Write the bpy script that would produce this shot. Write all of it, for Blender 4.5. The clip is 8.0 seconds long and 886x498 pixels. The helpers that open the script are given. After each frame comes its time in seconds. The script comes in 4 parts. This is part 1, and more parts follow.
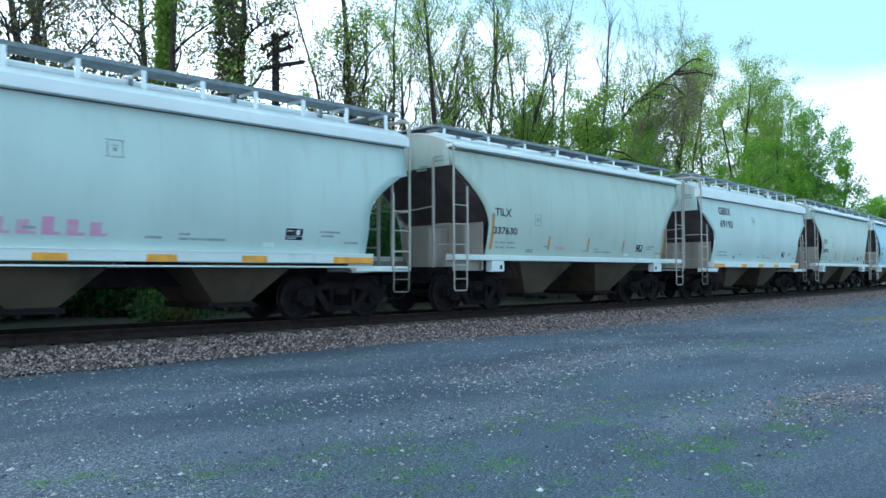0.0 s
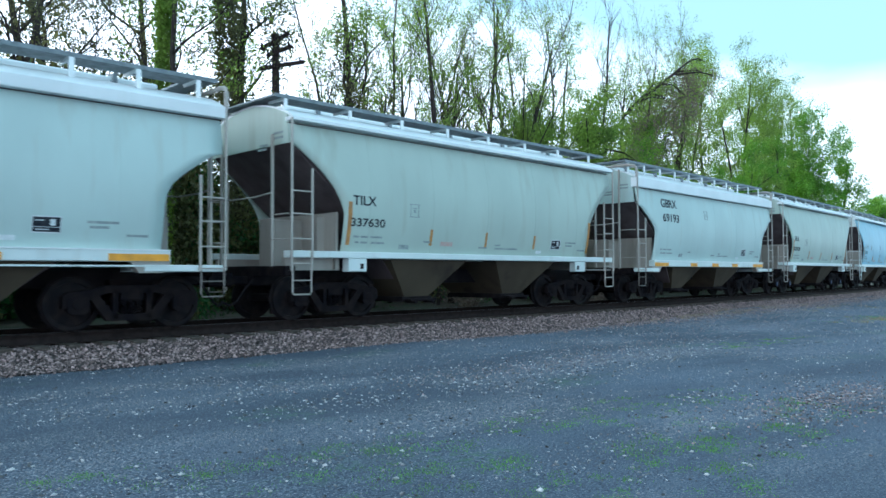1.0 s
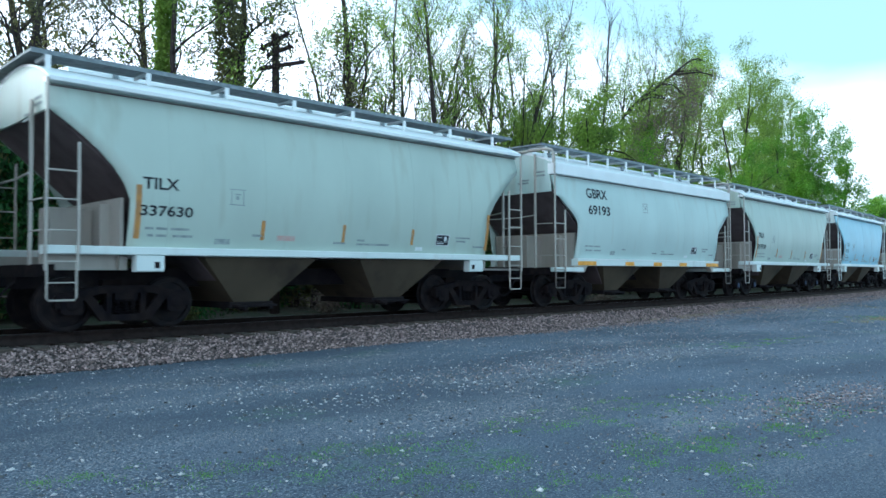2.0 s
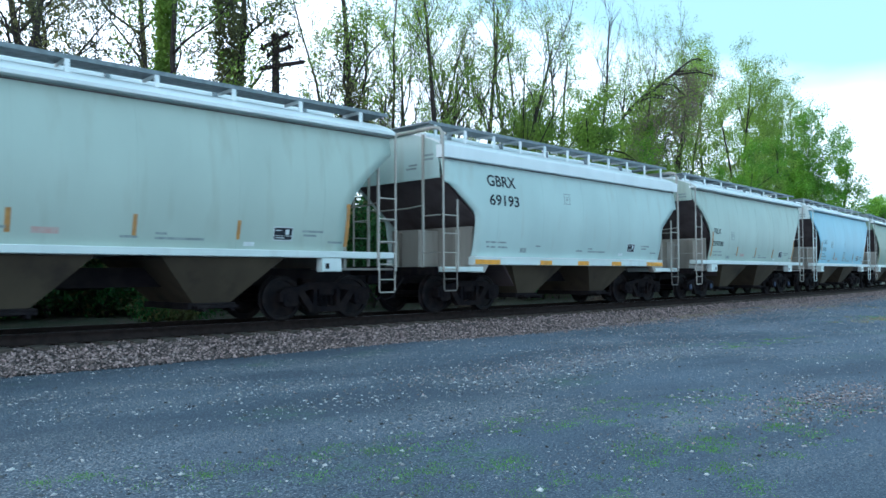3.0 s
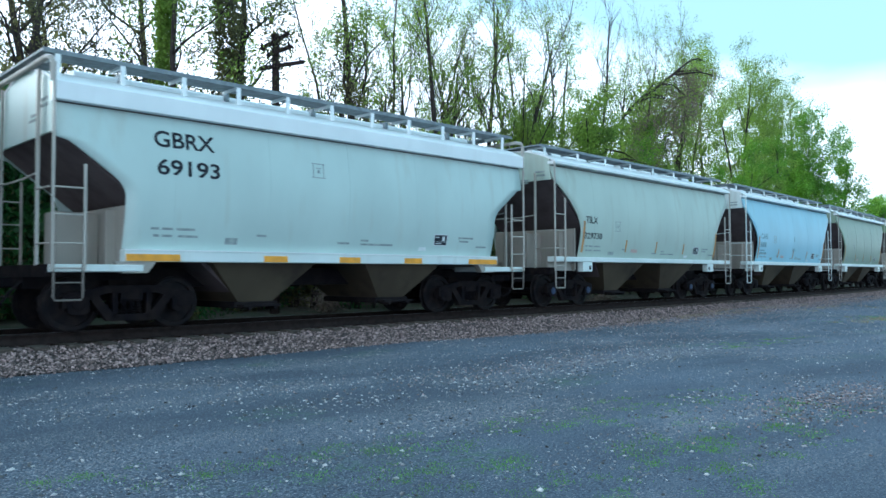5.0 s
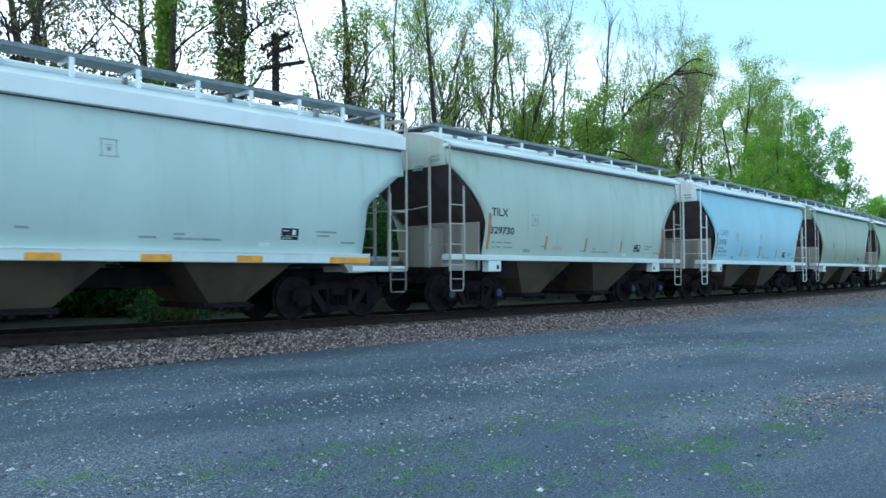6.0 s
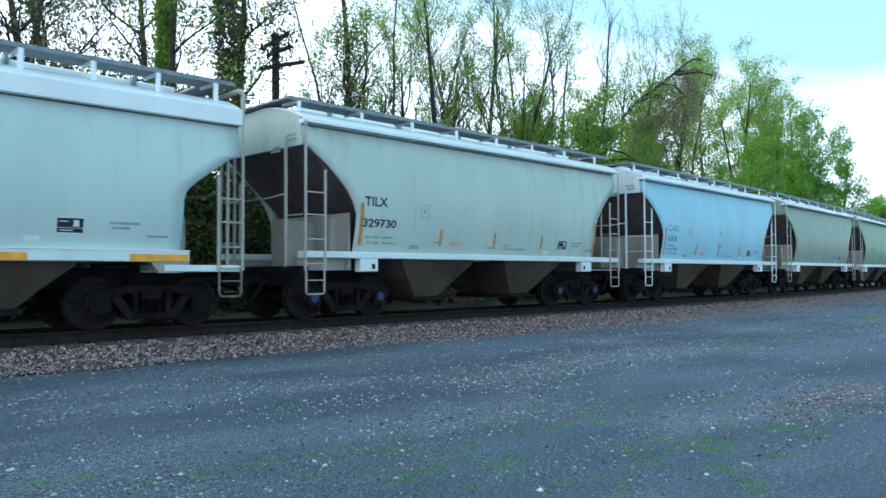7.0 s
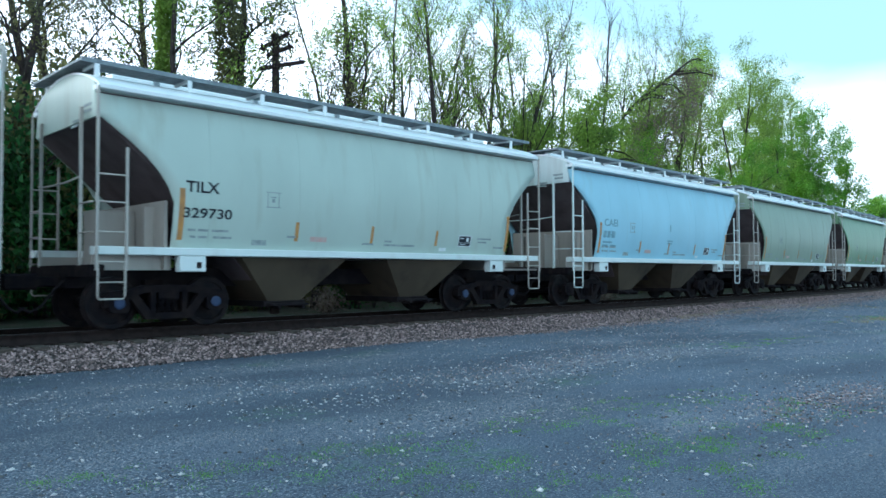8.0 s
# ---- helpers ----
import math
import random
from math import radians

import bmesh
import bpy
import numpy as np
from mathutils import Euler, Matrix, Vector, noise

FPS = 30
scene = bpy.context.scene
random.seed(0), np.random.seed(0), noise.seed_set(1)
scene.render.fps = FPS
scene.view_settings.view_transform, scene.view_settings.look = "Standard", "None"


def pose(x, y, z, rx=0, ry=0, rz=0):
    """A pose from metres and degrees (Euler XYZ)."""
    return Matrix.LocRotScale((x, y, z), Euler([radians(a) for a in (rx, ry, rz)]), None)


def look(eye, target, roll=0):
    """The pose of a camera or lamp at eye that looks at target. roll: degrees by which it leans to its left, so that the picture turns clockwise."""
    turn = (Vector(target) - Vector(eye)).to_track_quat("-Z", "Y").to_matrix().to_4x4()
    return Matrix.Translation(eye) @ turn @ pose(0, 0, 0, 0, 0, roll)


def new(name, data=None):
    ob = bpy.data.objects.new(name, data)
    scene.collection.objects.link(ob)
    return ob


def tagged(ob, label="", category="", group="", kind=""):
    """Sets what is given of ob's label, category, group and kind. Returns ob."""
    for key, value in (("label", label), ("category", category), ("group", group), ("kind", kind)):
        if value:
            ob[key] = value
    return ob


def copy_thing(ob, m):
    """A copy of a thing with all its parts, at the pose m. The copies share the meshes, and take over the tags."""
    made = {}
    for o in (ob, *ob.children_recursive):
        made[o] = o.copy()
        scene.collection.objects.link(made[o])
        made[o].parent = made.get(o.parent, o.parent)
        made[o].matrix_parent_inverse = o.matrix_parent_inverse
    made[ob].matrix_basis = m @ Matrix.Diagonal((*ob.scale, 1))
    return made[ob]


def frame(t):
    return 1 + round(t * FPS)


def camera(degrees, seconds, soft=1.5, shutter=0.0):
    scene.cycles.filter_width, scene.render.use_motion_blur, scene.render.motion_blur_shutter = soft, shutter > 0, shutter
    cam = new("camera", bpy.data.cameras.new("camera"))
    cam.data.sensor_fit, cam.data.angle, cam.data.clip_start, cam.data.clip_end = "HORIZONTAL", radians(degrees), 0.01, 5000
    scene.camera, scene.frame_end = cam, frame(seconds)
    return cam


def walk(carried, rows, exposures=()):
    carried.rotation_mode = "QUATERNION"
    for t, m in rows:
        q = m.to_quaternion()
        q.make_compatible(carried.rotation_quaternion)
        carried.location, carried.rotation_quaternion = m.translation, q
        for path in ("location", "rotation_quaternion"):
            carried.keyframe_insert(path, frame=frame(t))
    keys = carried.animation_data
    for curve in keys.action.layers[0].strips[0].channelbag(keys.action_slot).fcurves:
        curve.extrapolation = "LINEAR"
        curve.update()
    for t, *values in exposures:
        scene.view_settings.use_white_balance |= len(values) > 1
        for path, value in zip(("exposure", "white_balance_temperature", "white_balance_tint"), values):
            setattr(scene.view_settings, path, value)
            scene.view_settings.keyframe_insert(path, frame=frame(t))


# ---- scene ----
# ---- camera ----
cam = camera(60.37, 8.0, soft=1.55, shutter=0.3)
EYE = (0.0, 0.0, 1.42)
VIEW = (math.cos(radians(1.8825)) * math.cos(radians(46.3665)), math.cos(radians(1.8825)) * math.sin(radians(46.3665)), math.sin(radians(1.8825)))
HERE = look(EYE, (VIEW[0] * 10, VIEW[1] * 10, 1.42 + VIEW[2] * 10), -0.2)
walk(cam, [(0.0, HERE), (8.0, HERE)], exposures=[(0.0, 0.36, 5000, -6), (8.0, 0.36, 5000, -6)])

# ---- sky and sun ----
world = bpy.data.worlds.new("sky")
scene.world = world
world.use_nodes = True
wn, wl = world.node_tree.nodes, world.node_tree.links
wn.clear()
w_out, w_bg = wn.new("ShaderNodeOutputWorld"), wn.new("ShaderNodeBackground")
w_sky = wn.new("ShaderNodeTexSky")
w_sky.sky_type, w_sky.sun_disc = "NISHITA", False
w_sky.sun_elevation, w_sky.sun_rotation = radians(14), radians(-18)
w_sky.air_density, w_sky.dust_density, w_sky.ozone_density = 1.0, 1.5, 1.5
w_co, w_map, w_noise, w_ramp, w_mix = (wn.new(k) for k in ("ShaderNodeTexCoord", "ShaderNodeMapping", "ShaderNodeTexNoise", "ShaderNodeValToRGB", "ShaderNodeMixRGB"))
w_dot, w_add, w_mul = wn.new("ShaderNodeVectorMath"), wn.new("ShaderNodeMath"), wn.new("ShaderNodeMath")
w_map.inputs["Scale"].default_value = (1.0, 1.0, 2.2)
w_noise.inputs["Scale"].default_value, w_noise.inputs["Detail"].default_value = 2.2, 6
# thin bright cloud towards the low sun and round the horizon, clear sky away from it
w_dot.operation = "DOT_PRODUCT"
w_dot.inputs[1].default_value = (-0.68, 0.62, -2.6)
w_add.operation, w_mul.operation = "MULTIPLY_ADD", "MULTIPLY_ADD"
w_mul.inputs[1].default_value, w_mul.inputs[2].default_value = 0.8, 1.075
w_add.inputs[1].default_value = 0.35
w_ramp.color_ramp.elements[0].position, w_ramp.color_ramp.elements[1].position = 0.42, 0.64
w_ramp.color_ramp.elements[0].color = (0.0, 0.0, 0.0, 1)
w_mix.inputs[2].default_value = (14.2, 13.2, 13.6, 1)
wl.new(w_co.outputs["Generated"], w_map.inputs["Vector"])
wl.new(w_co.outputs["Generated"], w_dot.inputs[0])
wl.new(w_map.outputs["Vector"], w_noise.inputs["Vector"])
wl.new(w_noise.outputs["Fac"], w_add.inputs[0])
wl.new(w_dot.outputs["Value"], w_mul.inputs[0])
wl.new(w_mul.outputs[0], w_add.inputs[2])
wl.new(w_add.outputs[0], w_ramp.inputs["Fac"])
wl.new(w_ramp.outputs["Color"], w_mix.inputs["Fac"])
# a thin pale haze over the whole sky
w_haze = wn.new("ShaderNodeMixRGB")
w_haze.inputs["Fac"].default_value = 0.6
w_haze.inputs[2].default_value = (5.5, 6.9, 7.2, 1)
wl.new(w_sky.outputs["Color"], w_haze.inputs[1])
wl.new(w_haze.outputs["Color"], w_mix.inputs[1])
wl.new(w_mix.outputs["Color"], w_bg.inputs["Color"])
w_bg.inputs["Strength"].default_value = 0.15
wl.new(w_bg.outputs["Background"], w_out.inputs["Surface"])
sun = new("sun", bpy.data.lights.new("sun", "SUN"))
sun.data.energy, sun.data.angle, sun.data.color = 1.5, radians(12), (1.0, 0.9, 0.78)
sun.matrix_world = look((-9.0, 28.0, 9.0), (0, 0, 0))


# ---- materials ----
def material(name, colour, rough=0.7, metal=0.0, other=None, scale=6.0, stretch=(1, 1, 1), spread=(0.4, 0.65), fine=40.0, bump=0.15, dirt=None, dirt_at=(0.5, 0.7), dirt_scale=1.2, dirt_stretch=(1, 1, 1), vary=0.0, translucent=0.0, gloss=0.5):
    """Two scales of colour noise, optional dirt with a scale of its own, a fine bump."""
    m = bpy.data.materials.new(name)
    m.use_nodes = True
    n, l = m.node_tree.nodes, m.node_tree.links
    b = n["Principled BSDF"]
    b.inputs["Roughness"].default_value, b.inputs["Metallic"].default_value = rough, metal
    b.inputs["Specular IOR Level"].default_value = gloss
    co = n.new("ShaderNodeTexCoord")

    def field(sc, st, detail, lo, hi):
        mp, nz, rp = n.new("ShaderNodeMapping"), n.new("ShaderNodeTexNoise"), n.new("ShaderNodeValToRGB")
        mp.inputs["Scale"].default_value = st
        nz.inputs["Scale"].default_value, nz.inputs["Detail"].default_value = sc, detail
        rp.color_ramp.elements[0].position, rp.color_ramp.elements[1].position = lo, hi
        l.new(co.outputs["Object"], mp.inputs["Vector"])
        l.new(mp.outputs["Vector"], nz.inputs["Vector"])
        l.new(nz.outputs["Fac"], rp.inputs["Fac"])
        return nz, rp

    def blend(fac, a, c):
        mx = n.new("ShaderNodeMixRGB")
        l.new(fac, mx.inputs["Fac"])
        for socket, v in ((mx.inputs[1], a), (mx.inputs[2], c)):
            if isinstance(v, tuple):
                socket.default_value = (*v, 1)
            else:
                l.new(v, socket)
        return mx.outputs["Color"]

    _, rp = field(scale, stretch, 5, *spread)
    col = blend(rp.outputs["Color"], colour, other or tuple(c * 0.82 for c in colour))
    if dirt:
        _, rd = field(dirt_scale, dirt_stretch, 6, *dirt_at)
        col = blend(rd.outputs["Color"], col, dirt)
    if vary:
        info, hsv, ma = n.new("ShaderNodeNewGeometry"), n.new("ShaderNodeHueSaturation"), n.new("ShaderNodeMath")
        ma.operation = "MULTIPLY_ADD"
        ma.inputs[1].default_value, ma.inputs[2].default_value = 2 * vary, 1 - vary
        l.new(info.outputs["Random Per Island"], ma.inputs[0])
        l.new(ma.outputs[0], hsv.inputs["Value"])
        l.new(col, hsv.inputs["Color"])
        col = hsv.outputs["Color"]
    l.new(col, b.inputs["Base Color"])
    nf, _ = field(fine, (1, 1, 1), 4, 0, 1)
    bp = n.new("ShaderNodeBump")
    bp.inputs["Strength"].default_value, bp.inputs["Distance"].default_value = bump, 0.02
    l.new(nf.outputs["Fac"], bp.inputs["Height"])
    l.new(bp.outputs["Normal"], b.inputs["Normal"])
    if translucent:
        tr, ms, out = n.new("ShaderNodeBsdfTranslucent"), n.new("ShaderNodeMixShader"), n["Material Output"]
        l.new(col, tr.inputs["Color"])
        ms.inputs[0].default_value = translucent
        l.new(b.outputs["BSDF"], ms.inputs[1])
        l.new(tr.outputs["BSDF"], ms.inputs[2])
        l.new(ms.outputs["Shader"], out.inputs["Surface"])
    return m


def paint(name, colour, grime, much=0.5):
    """Weathered car paint: broad fading, streaks that run down, fine grit."""
    return material(name, colour, 0.45, 0.0, tuple(c * 0.88 for c in colour), 0.7, (1, 1, 0.6), (0.35, 0.7), 90, 0.04, grime, (0.62 - 0.2 * much, 1.0), 3.0, (1.0, 1.0, 0.12))


PALE = paint("pale_grey_paint", (0.49, 0.56, 0.485), (0.33, 0.33, 0.25), 0.4)
PALE_CLEAN = paint("clean_pale_paint", (0.54, 0.635, 0.59), (0.42, 0.43, 0.36), 0.3)
BLUE_PAINT = paint("blue_white_paint", (0.38, 0.60, 0.70), (0.32, 0.45, 0.48), 0.25)
# darker, greener base colours for two cars further back
OLIVE_PAINT = paint("olive_grey_paint", (0.27, 0.33, 0.24), (0.18, 0.19, 0.13), 0.42)
GREEN_PAINT = paint("green_grey_paint", (0.18, 0.28, 0.15), (0.12, 0.15, 0.08), 0.55)
ROOF_PAINT = paint("roof_paint", (0.87, 0.88, 0.87), (0.74, 0.74, 0.71), 0.1)
SILL_PAINT = paint("sill_paint", (0.70, 0.75, 0.72), (0.38, 0.36, 0.31), 0.3)
LADDER = paint("weathered_ladder_paint", (0.43, 0.395, 0.345), (0.22, 0.16, 0.12), 0.6)
LOWER = paint("grimy_grey_paint", (0.36, 0.325, 0.28), (0.18, 0.155, 0.125), 0.6)
STEP = paint("grimy_step_paint", (0.17, 0.145, 0.125), (0.07, 0.055, 0.045), 0.7)
# brown hopper colour, darkened to hold the shade under the car body
HOPPER = material("shaded_hopper_paint", (0.098, 0.079, 0.053), 0.85, 0, (0.068, 0.054, 0.038), 0.9, (1, 1, 0.7), (0.35, 0.65), 60, 0.06, (0.03, 0.025, 0.022), (0.56, 0.8), 1.4, gloss=0.15)
DARK = material("near_black", (0.014, 0.012, 0.014), 0.95, 0, (0.024, 0.02, 0.02), 3, bump=0.1, gloss=0.05)
# even dark brown of the sloping end sheets, also on the eave strip
SLOPE = material("dark_brown_paint", (0.135, 0.108, 0.108), 0.9, 0, (0.095, 0.075, 0.077), 2.0, bump=0.08, gloss=0.15)
GRATE = material("galvanised_grating", (0.25, 0.275, 0.29), 0.6, 0.2, (0.17, 0.19, 0.2), 8, bump=0.1)
# trucks and wheels: near-black base colours with very little gloss
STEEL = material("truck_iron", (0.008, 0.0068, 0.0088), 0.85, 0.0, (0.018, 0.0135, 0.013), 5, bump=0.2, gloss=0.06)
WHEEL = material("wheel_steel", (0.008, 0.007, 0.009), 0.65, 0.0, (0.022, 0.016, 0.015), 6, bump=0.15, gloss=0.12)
TREAD = material("polished_tread", (0.45, 0.45, 0.45), 0.3, 0.9, bump=0.02)
YELLOW = material("orange_yellow_reflector", (0.80, 0.36, 0.02), 0.5, 0, (0.6, 0.27, 0.02), 5, bump=0.03)
RUSTY = material("faded_orange_strip", (0.50, 0.25, 0.06), 0.6, 0, (0.36, 0.19, 0.07), 7, bump=0.03)
INK = material("black_lettering", (0.018, 0.02, 0.028), 0.7, 0, (0.045, 0.048, 0.055), 12, bump=0.02, gloss=0.12)
FAINT = material("faded_lettering", (0.24, 0.27, 0.27), 0.7, 0, (0.36, 0.40, 0.38), 9, bump=0.02)
WHITE = material("white_lettering", (0.72, 0.74, 0.74), 0.6, bump=0.02)
PINK = material("pink_spray_paint", (0.56, 0.27, 0.42), 0.6, 0, (0.52, 0.38, 0.45), 6, bump=0.02)
WORN_INK = material("worn_dark_lettering", (0.17, 0.28, 0.33), 0.6, 0, (0.24, 0.37, 0.42), 9, bump=0.02)
RED = material("faded_red_placard", (0.52, 0.34, 0.30), 0.6, 0, (0.5, 0.42, 0.37), 8, bump=0.02)
CAP_BLUE = material("blue_bearing_cap", (0.022, 0.038, 0.095), 0.6, 0, bump=0.05)
RAIL_SIDE = material("rusted_rail", (0.030, 0.022, 0.020), 0.85, 0.0, (0.018, 0.014, 0.013), 9, bump=0.2, gloss=0.06)
RAIL_TOP = material("worn_rail_head", (0.35, 0.34, 0.34), 0.35, 0.9, bump=0.03)
TIE = material("creosoted_timber", (0.06, 0.045, 0.036), 0.9, 0, (0.1, 0.08, 0.06), 4, (1, 6, 6), bump=0.4)
BALLAST = material("ballast_bed", (0.085, 0.066, 0.060), 0.95, 0, (0.035, 0.027, 0.026), 22, fine=60, bump=0.9)
STONE = material("ballast_stone", (0.36, 0.265, 0.245), 0.9, 0, (0.10, 0.07, 0.066), 12, bump=0.3, vary=0.85)
PEBBLE = material("pale_pebble", (0.40, 0.38, 0.37), 0.9, 0, (0.08, 0.076, 0.082), 9, bump=0.3, vary=0.85)
BARK = material("grey_brown_bark", (0.062, 0.048, 0.044), 0.95, 0, (0.034, 0.027, 0.026), 5, (3, 3, 0.5), bump=0.6, gloss=0.2)
POLE_WOOD = material("weathered_pole", (0.04, 0.027, 0.026), 0.95, 0, (0.026, 0.019, 0.018), 4, (4, 4, 0.3), bump=0.4, gloss=0.2)
LEAF_SPRING = material("spring_leaf", (0.32, 0.44, 0.06), 0.6, 0, (0.20, 0.28, 0.05), 0.6, bump=0.05, vary=0.36, translucent=0.6)
LEAF_OLIVE = material("olive_leaf", (0.18, 0.17, 0.055), 0.65, 0, (0.10, 0.105, 0.045), 0.6, bump=0.05, vary=0.5, translucent=0.45)
LEAF_LUSH = material("lush_leaf", (0.25, 0.42, 0.035), 0.6, 0, (0.14, 0.28, 0.03), 0.5, bump=0.05, vary=0.36, translucent=0.6)
LEAF_BROWN = material("brown_vine", (0.25, 0.18, 0.14), 0.8, 0, (0.14, 0.105, 0.085), 0.8, bump=0.05, vary=0.4, translucent=0.3)
WEED = material("weed_leaf", (0.05, 0.15, 0.03), 0.6, 0, (0.04, 0.085, 0.025), 1.5, bump=0.05, vary=0.5, translucent=0.45)
STRAW = material("dry_straw", (0.34, 0.28, 0.16), 0.9, 0, (0.22, 0.18, 0.1), 3, bump=0.05, vary=0.4)
MOSS = material("thin_grass", (0.17, 0.34, 0.06), 0.8, 0, (0.14, 0.25, 0.05), 1.5, bump=0.05, vary=0.5, translucent=0.3)


def lot_material():
    """Grey compacted stone-dust lot: bluish fines, pale gravelly drifts, thin green moss, grit."""
    m = bpy.data.materials.new("compacted_gravel_lot")
    m.use_nodes = True
    n, l = m.node_tree.nodes, m.node_tree.links
    b = n["Principled BSDF"]
    b.inputs["Roughness"].default_value = 0.9
    co = n.new("ShaderNodeTexCoord")

    def field(sc, detail, lo, hi, st=(1, 1, 1), off=(0, 0, 0)):
        mp, nz, rp = n.new("ShaderNodeMapping"), n.new("ShaderNodeTexNoise"), n.new("ShaderNodeValToRGB")
        mp.inputs["Scale"].default_value, mp.inputs["Location"].default_value = st, off
        nz.inputs["Scale"].default_value, nz.inputs["Detail"].default_value = sc, detail
        rp.color_ramp.elements[0].position, rp.color_ramp.elements[1].position = lo, hi
        l.new(co.outputs["Object"], mp.inputs["Vector"])
        l.new(mp.outputs["Vector"], nz.inputs["Vector"])
        l.new(nz.outputs["Fac"], rp.inputs["Fac"])
        return rp.outputs["Color"], nz.outputs["Fac"]

    def blend(fac, a, c, kind="MIX"):
        mx = n.new("ShaderNodeMixRGB")
        mx.blend_type = kind
        l.new(fac, mx.inputs["Fac"])
        for socket, v in ((mx.inputs[1], a), (mx.inputs[2], c)):
            if isinstance(v, tuple):
                socket.default_value = (*v, 1)
            else:
                l.new(v, socket)
        return mx.outputs["Color"]

    broad, _ = field(0.35, 5, 0.35, 0.7)
    col = blend(broad, (0.029, 0.040, 0.066), (0.056, 0.071, 0.106))
    # smooth dark fines in wandering bands, where wheels have packed the dust
    packed, _ = field(0.42, 4, 0.42, 0.62, (0.5, 1.5, 1), (5.2, 0.4, 0))
    # base colour turns smoothly paler as x minus y grows
    sep, dif, rise = n.new("ShaderNodeSeparateXYZ"), n.new("ShaderNodeMath"), n.new("ShaderNodeMapRange")
    dif.operation = "SUBTRACT"
    l.new(co.outputs["Object"], sep.inputs[0])
    l.new(sep.outputs["X"], dif.inputs[0])
    l.new(sep.outputs["Y"], dif.inputs[1])
    l.new(dif.outputs[0], rise.inputs["Value"])
    rise.interpolation_type = "SMOOTHSTEP"
    rise.inputs["From Min"].default_value, rise.inputs["From Max"].default_value = -3.5, 3.5
    rise.inputs["To Min"].default_value, rise.inputs["To Max"].default_value = 0.0, 0.75
    col = blend(rise.outputs[0], col, (0.085, 0.106, 0.155))
    grit, height = field(38, 3, 0.35, 0.75)
    col = blend(grit, col, (0.125, 0.142, 0.185))
    dots, _ = field(60, 2, 0.56, 0.63)
    col = blend(dots, col, (0.30, 0.31, 0.34))
    pits, _ = field(44, 3, 0.57, 0.66, (1, 1, 1), (2.2, 9.1, 0))
    col = blend(pits, col, (0.014, 0.018, 0.028))
    half = n.new("ShaderNodeMath")
    half.operation = "MULTIPLY"
    half.inputs[1].default_value = 0.6
    l.new(packed, half.inputs[0])
    col = blend(half.outputs[0], col, (0.036, 0.048, 0.074))
    drift, _ = field(0.5, 6, 0.5, 0.66, (0.6, 1.3, 1), (3.1, 1.7, 0))
    speck, _ = field(46, 2, 0.54, 0.64)
    both = blend(speck, (0, 0, 0), drift)
    col = blend(both, col, (0.36, 0.33, 0.325))
    moss, _ = field(0.55, 7, 0.60, 0.78, (0.7, 1.2, 1), (7.3, 4.4, 0))
    moss2, _ = field(14, 4, 0.46, 0.62)
    green = blend(moss2, (0, 0, 0), moss)
    col = blend(green, col, (0.075, 0.15, 0.055))
    l.new(col, b.inputs["Base Color"])
    bp = n.new("ShaderNodeBump")
    bp.inputs["Strength"].default_value, bp.inputs["Distance"].default_value = 0.7, 0.015
    l.new(height, bp.inputs["Height"])
    l.new(bp.outputs["Normal"], b.inputs["Normal"])
    return m


LOT = lot_material()
LITTER = material("leaf_litter_soil", (0.075, 0.055, 0.04), 0.95, 0, (0.045, 0.05, 0.028), 1.6, spread=(0.4, 0.6), fine=25, bump=0.8)


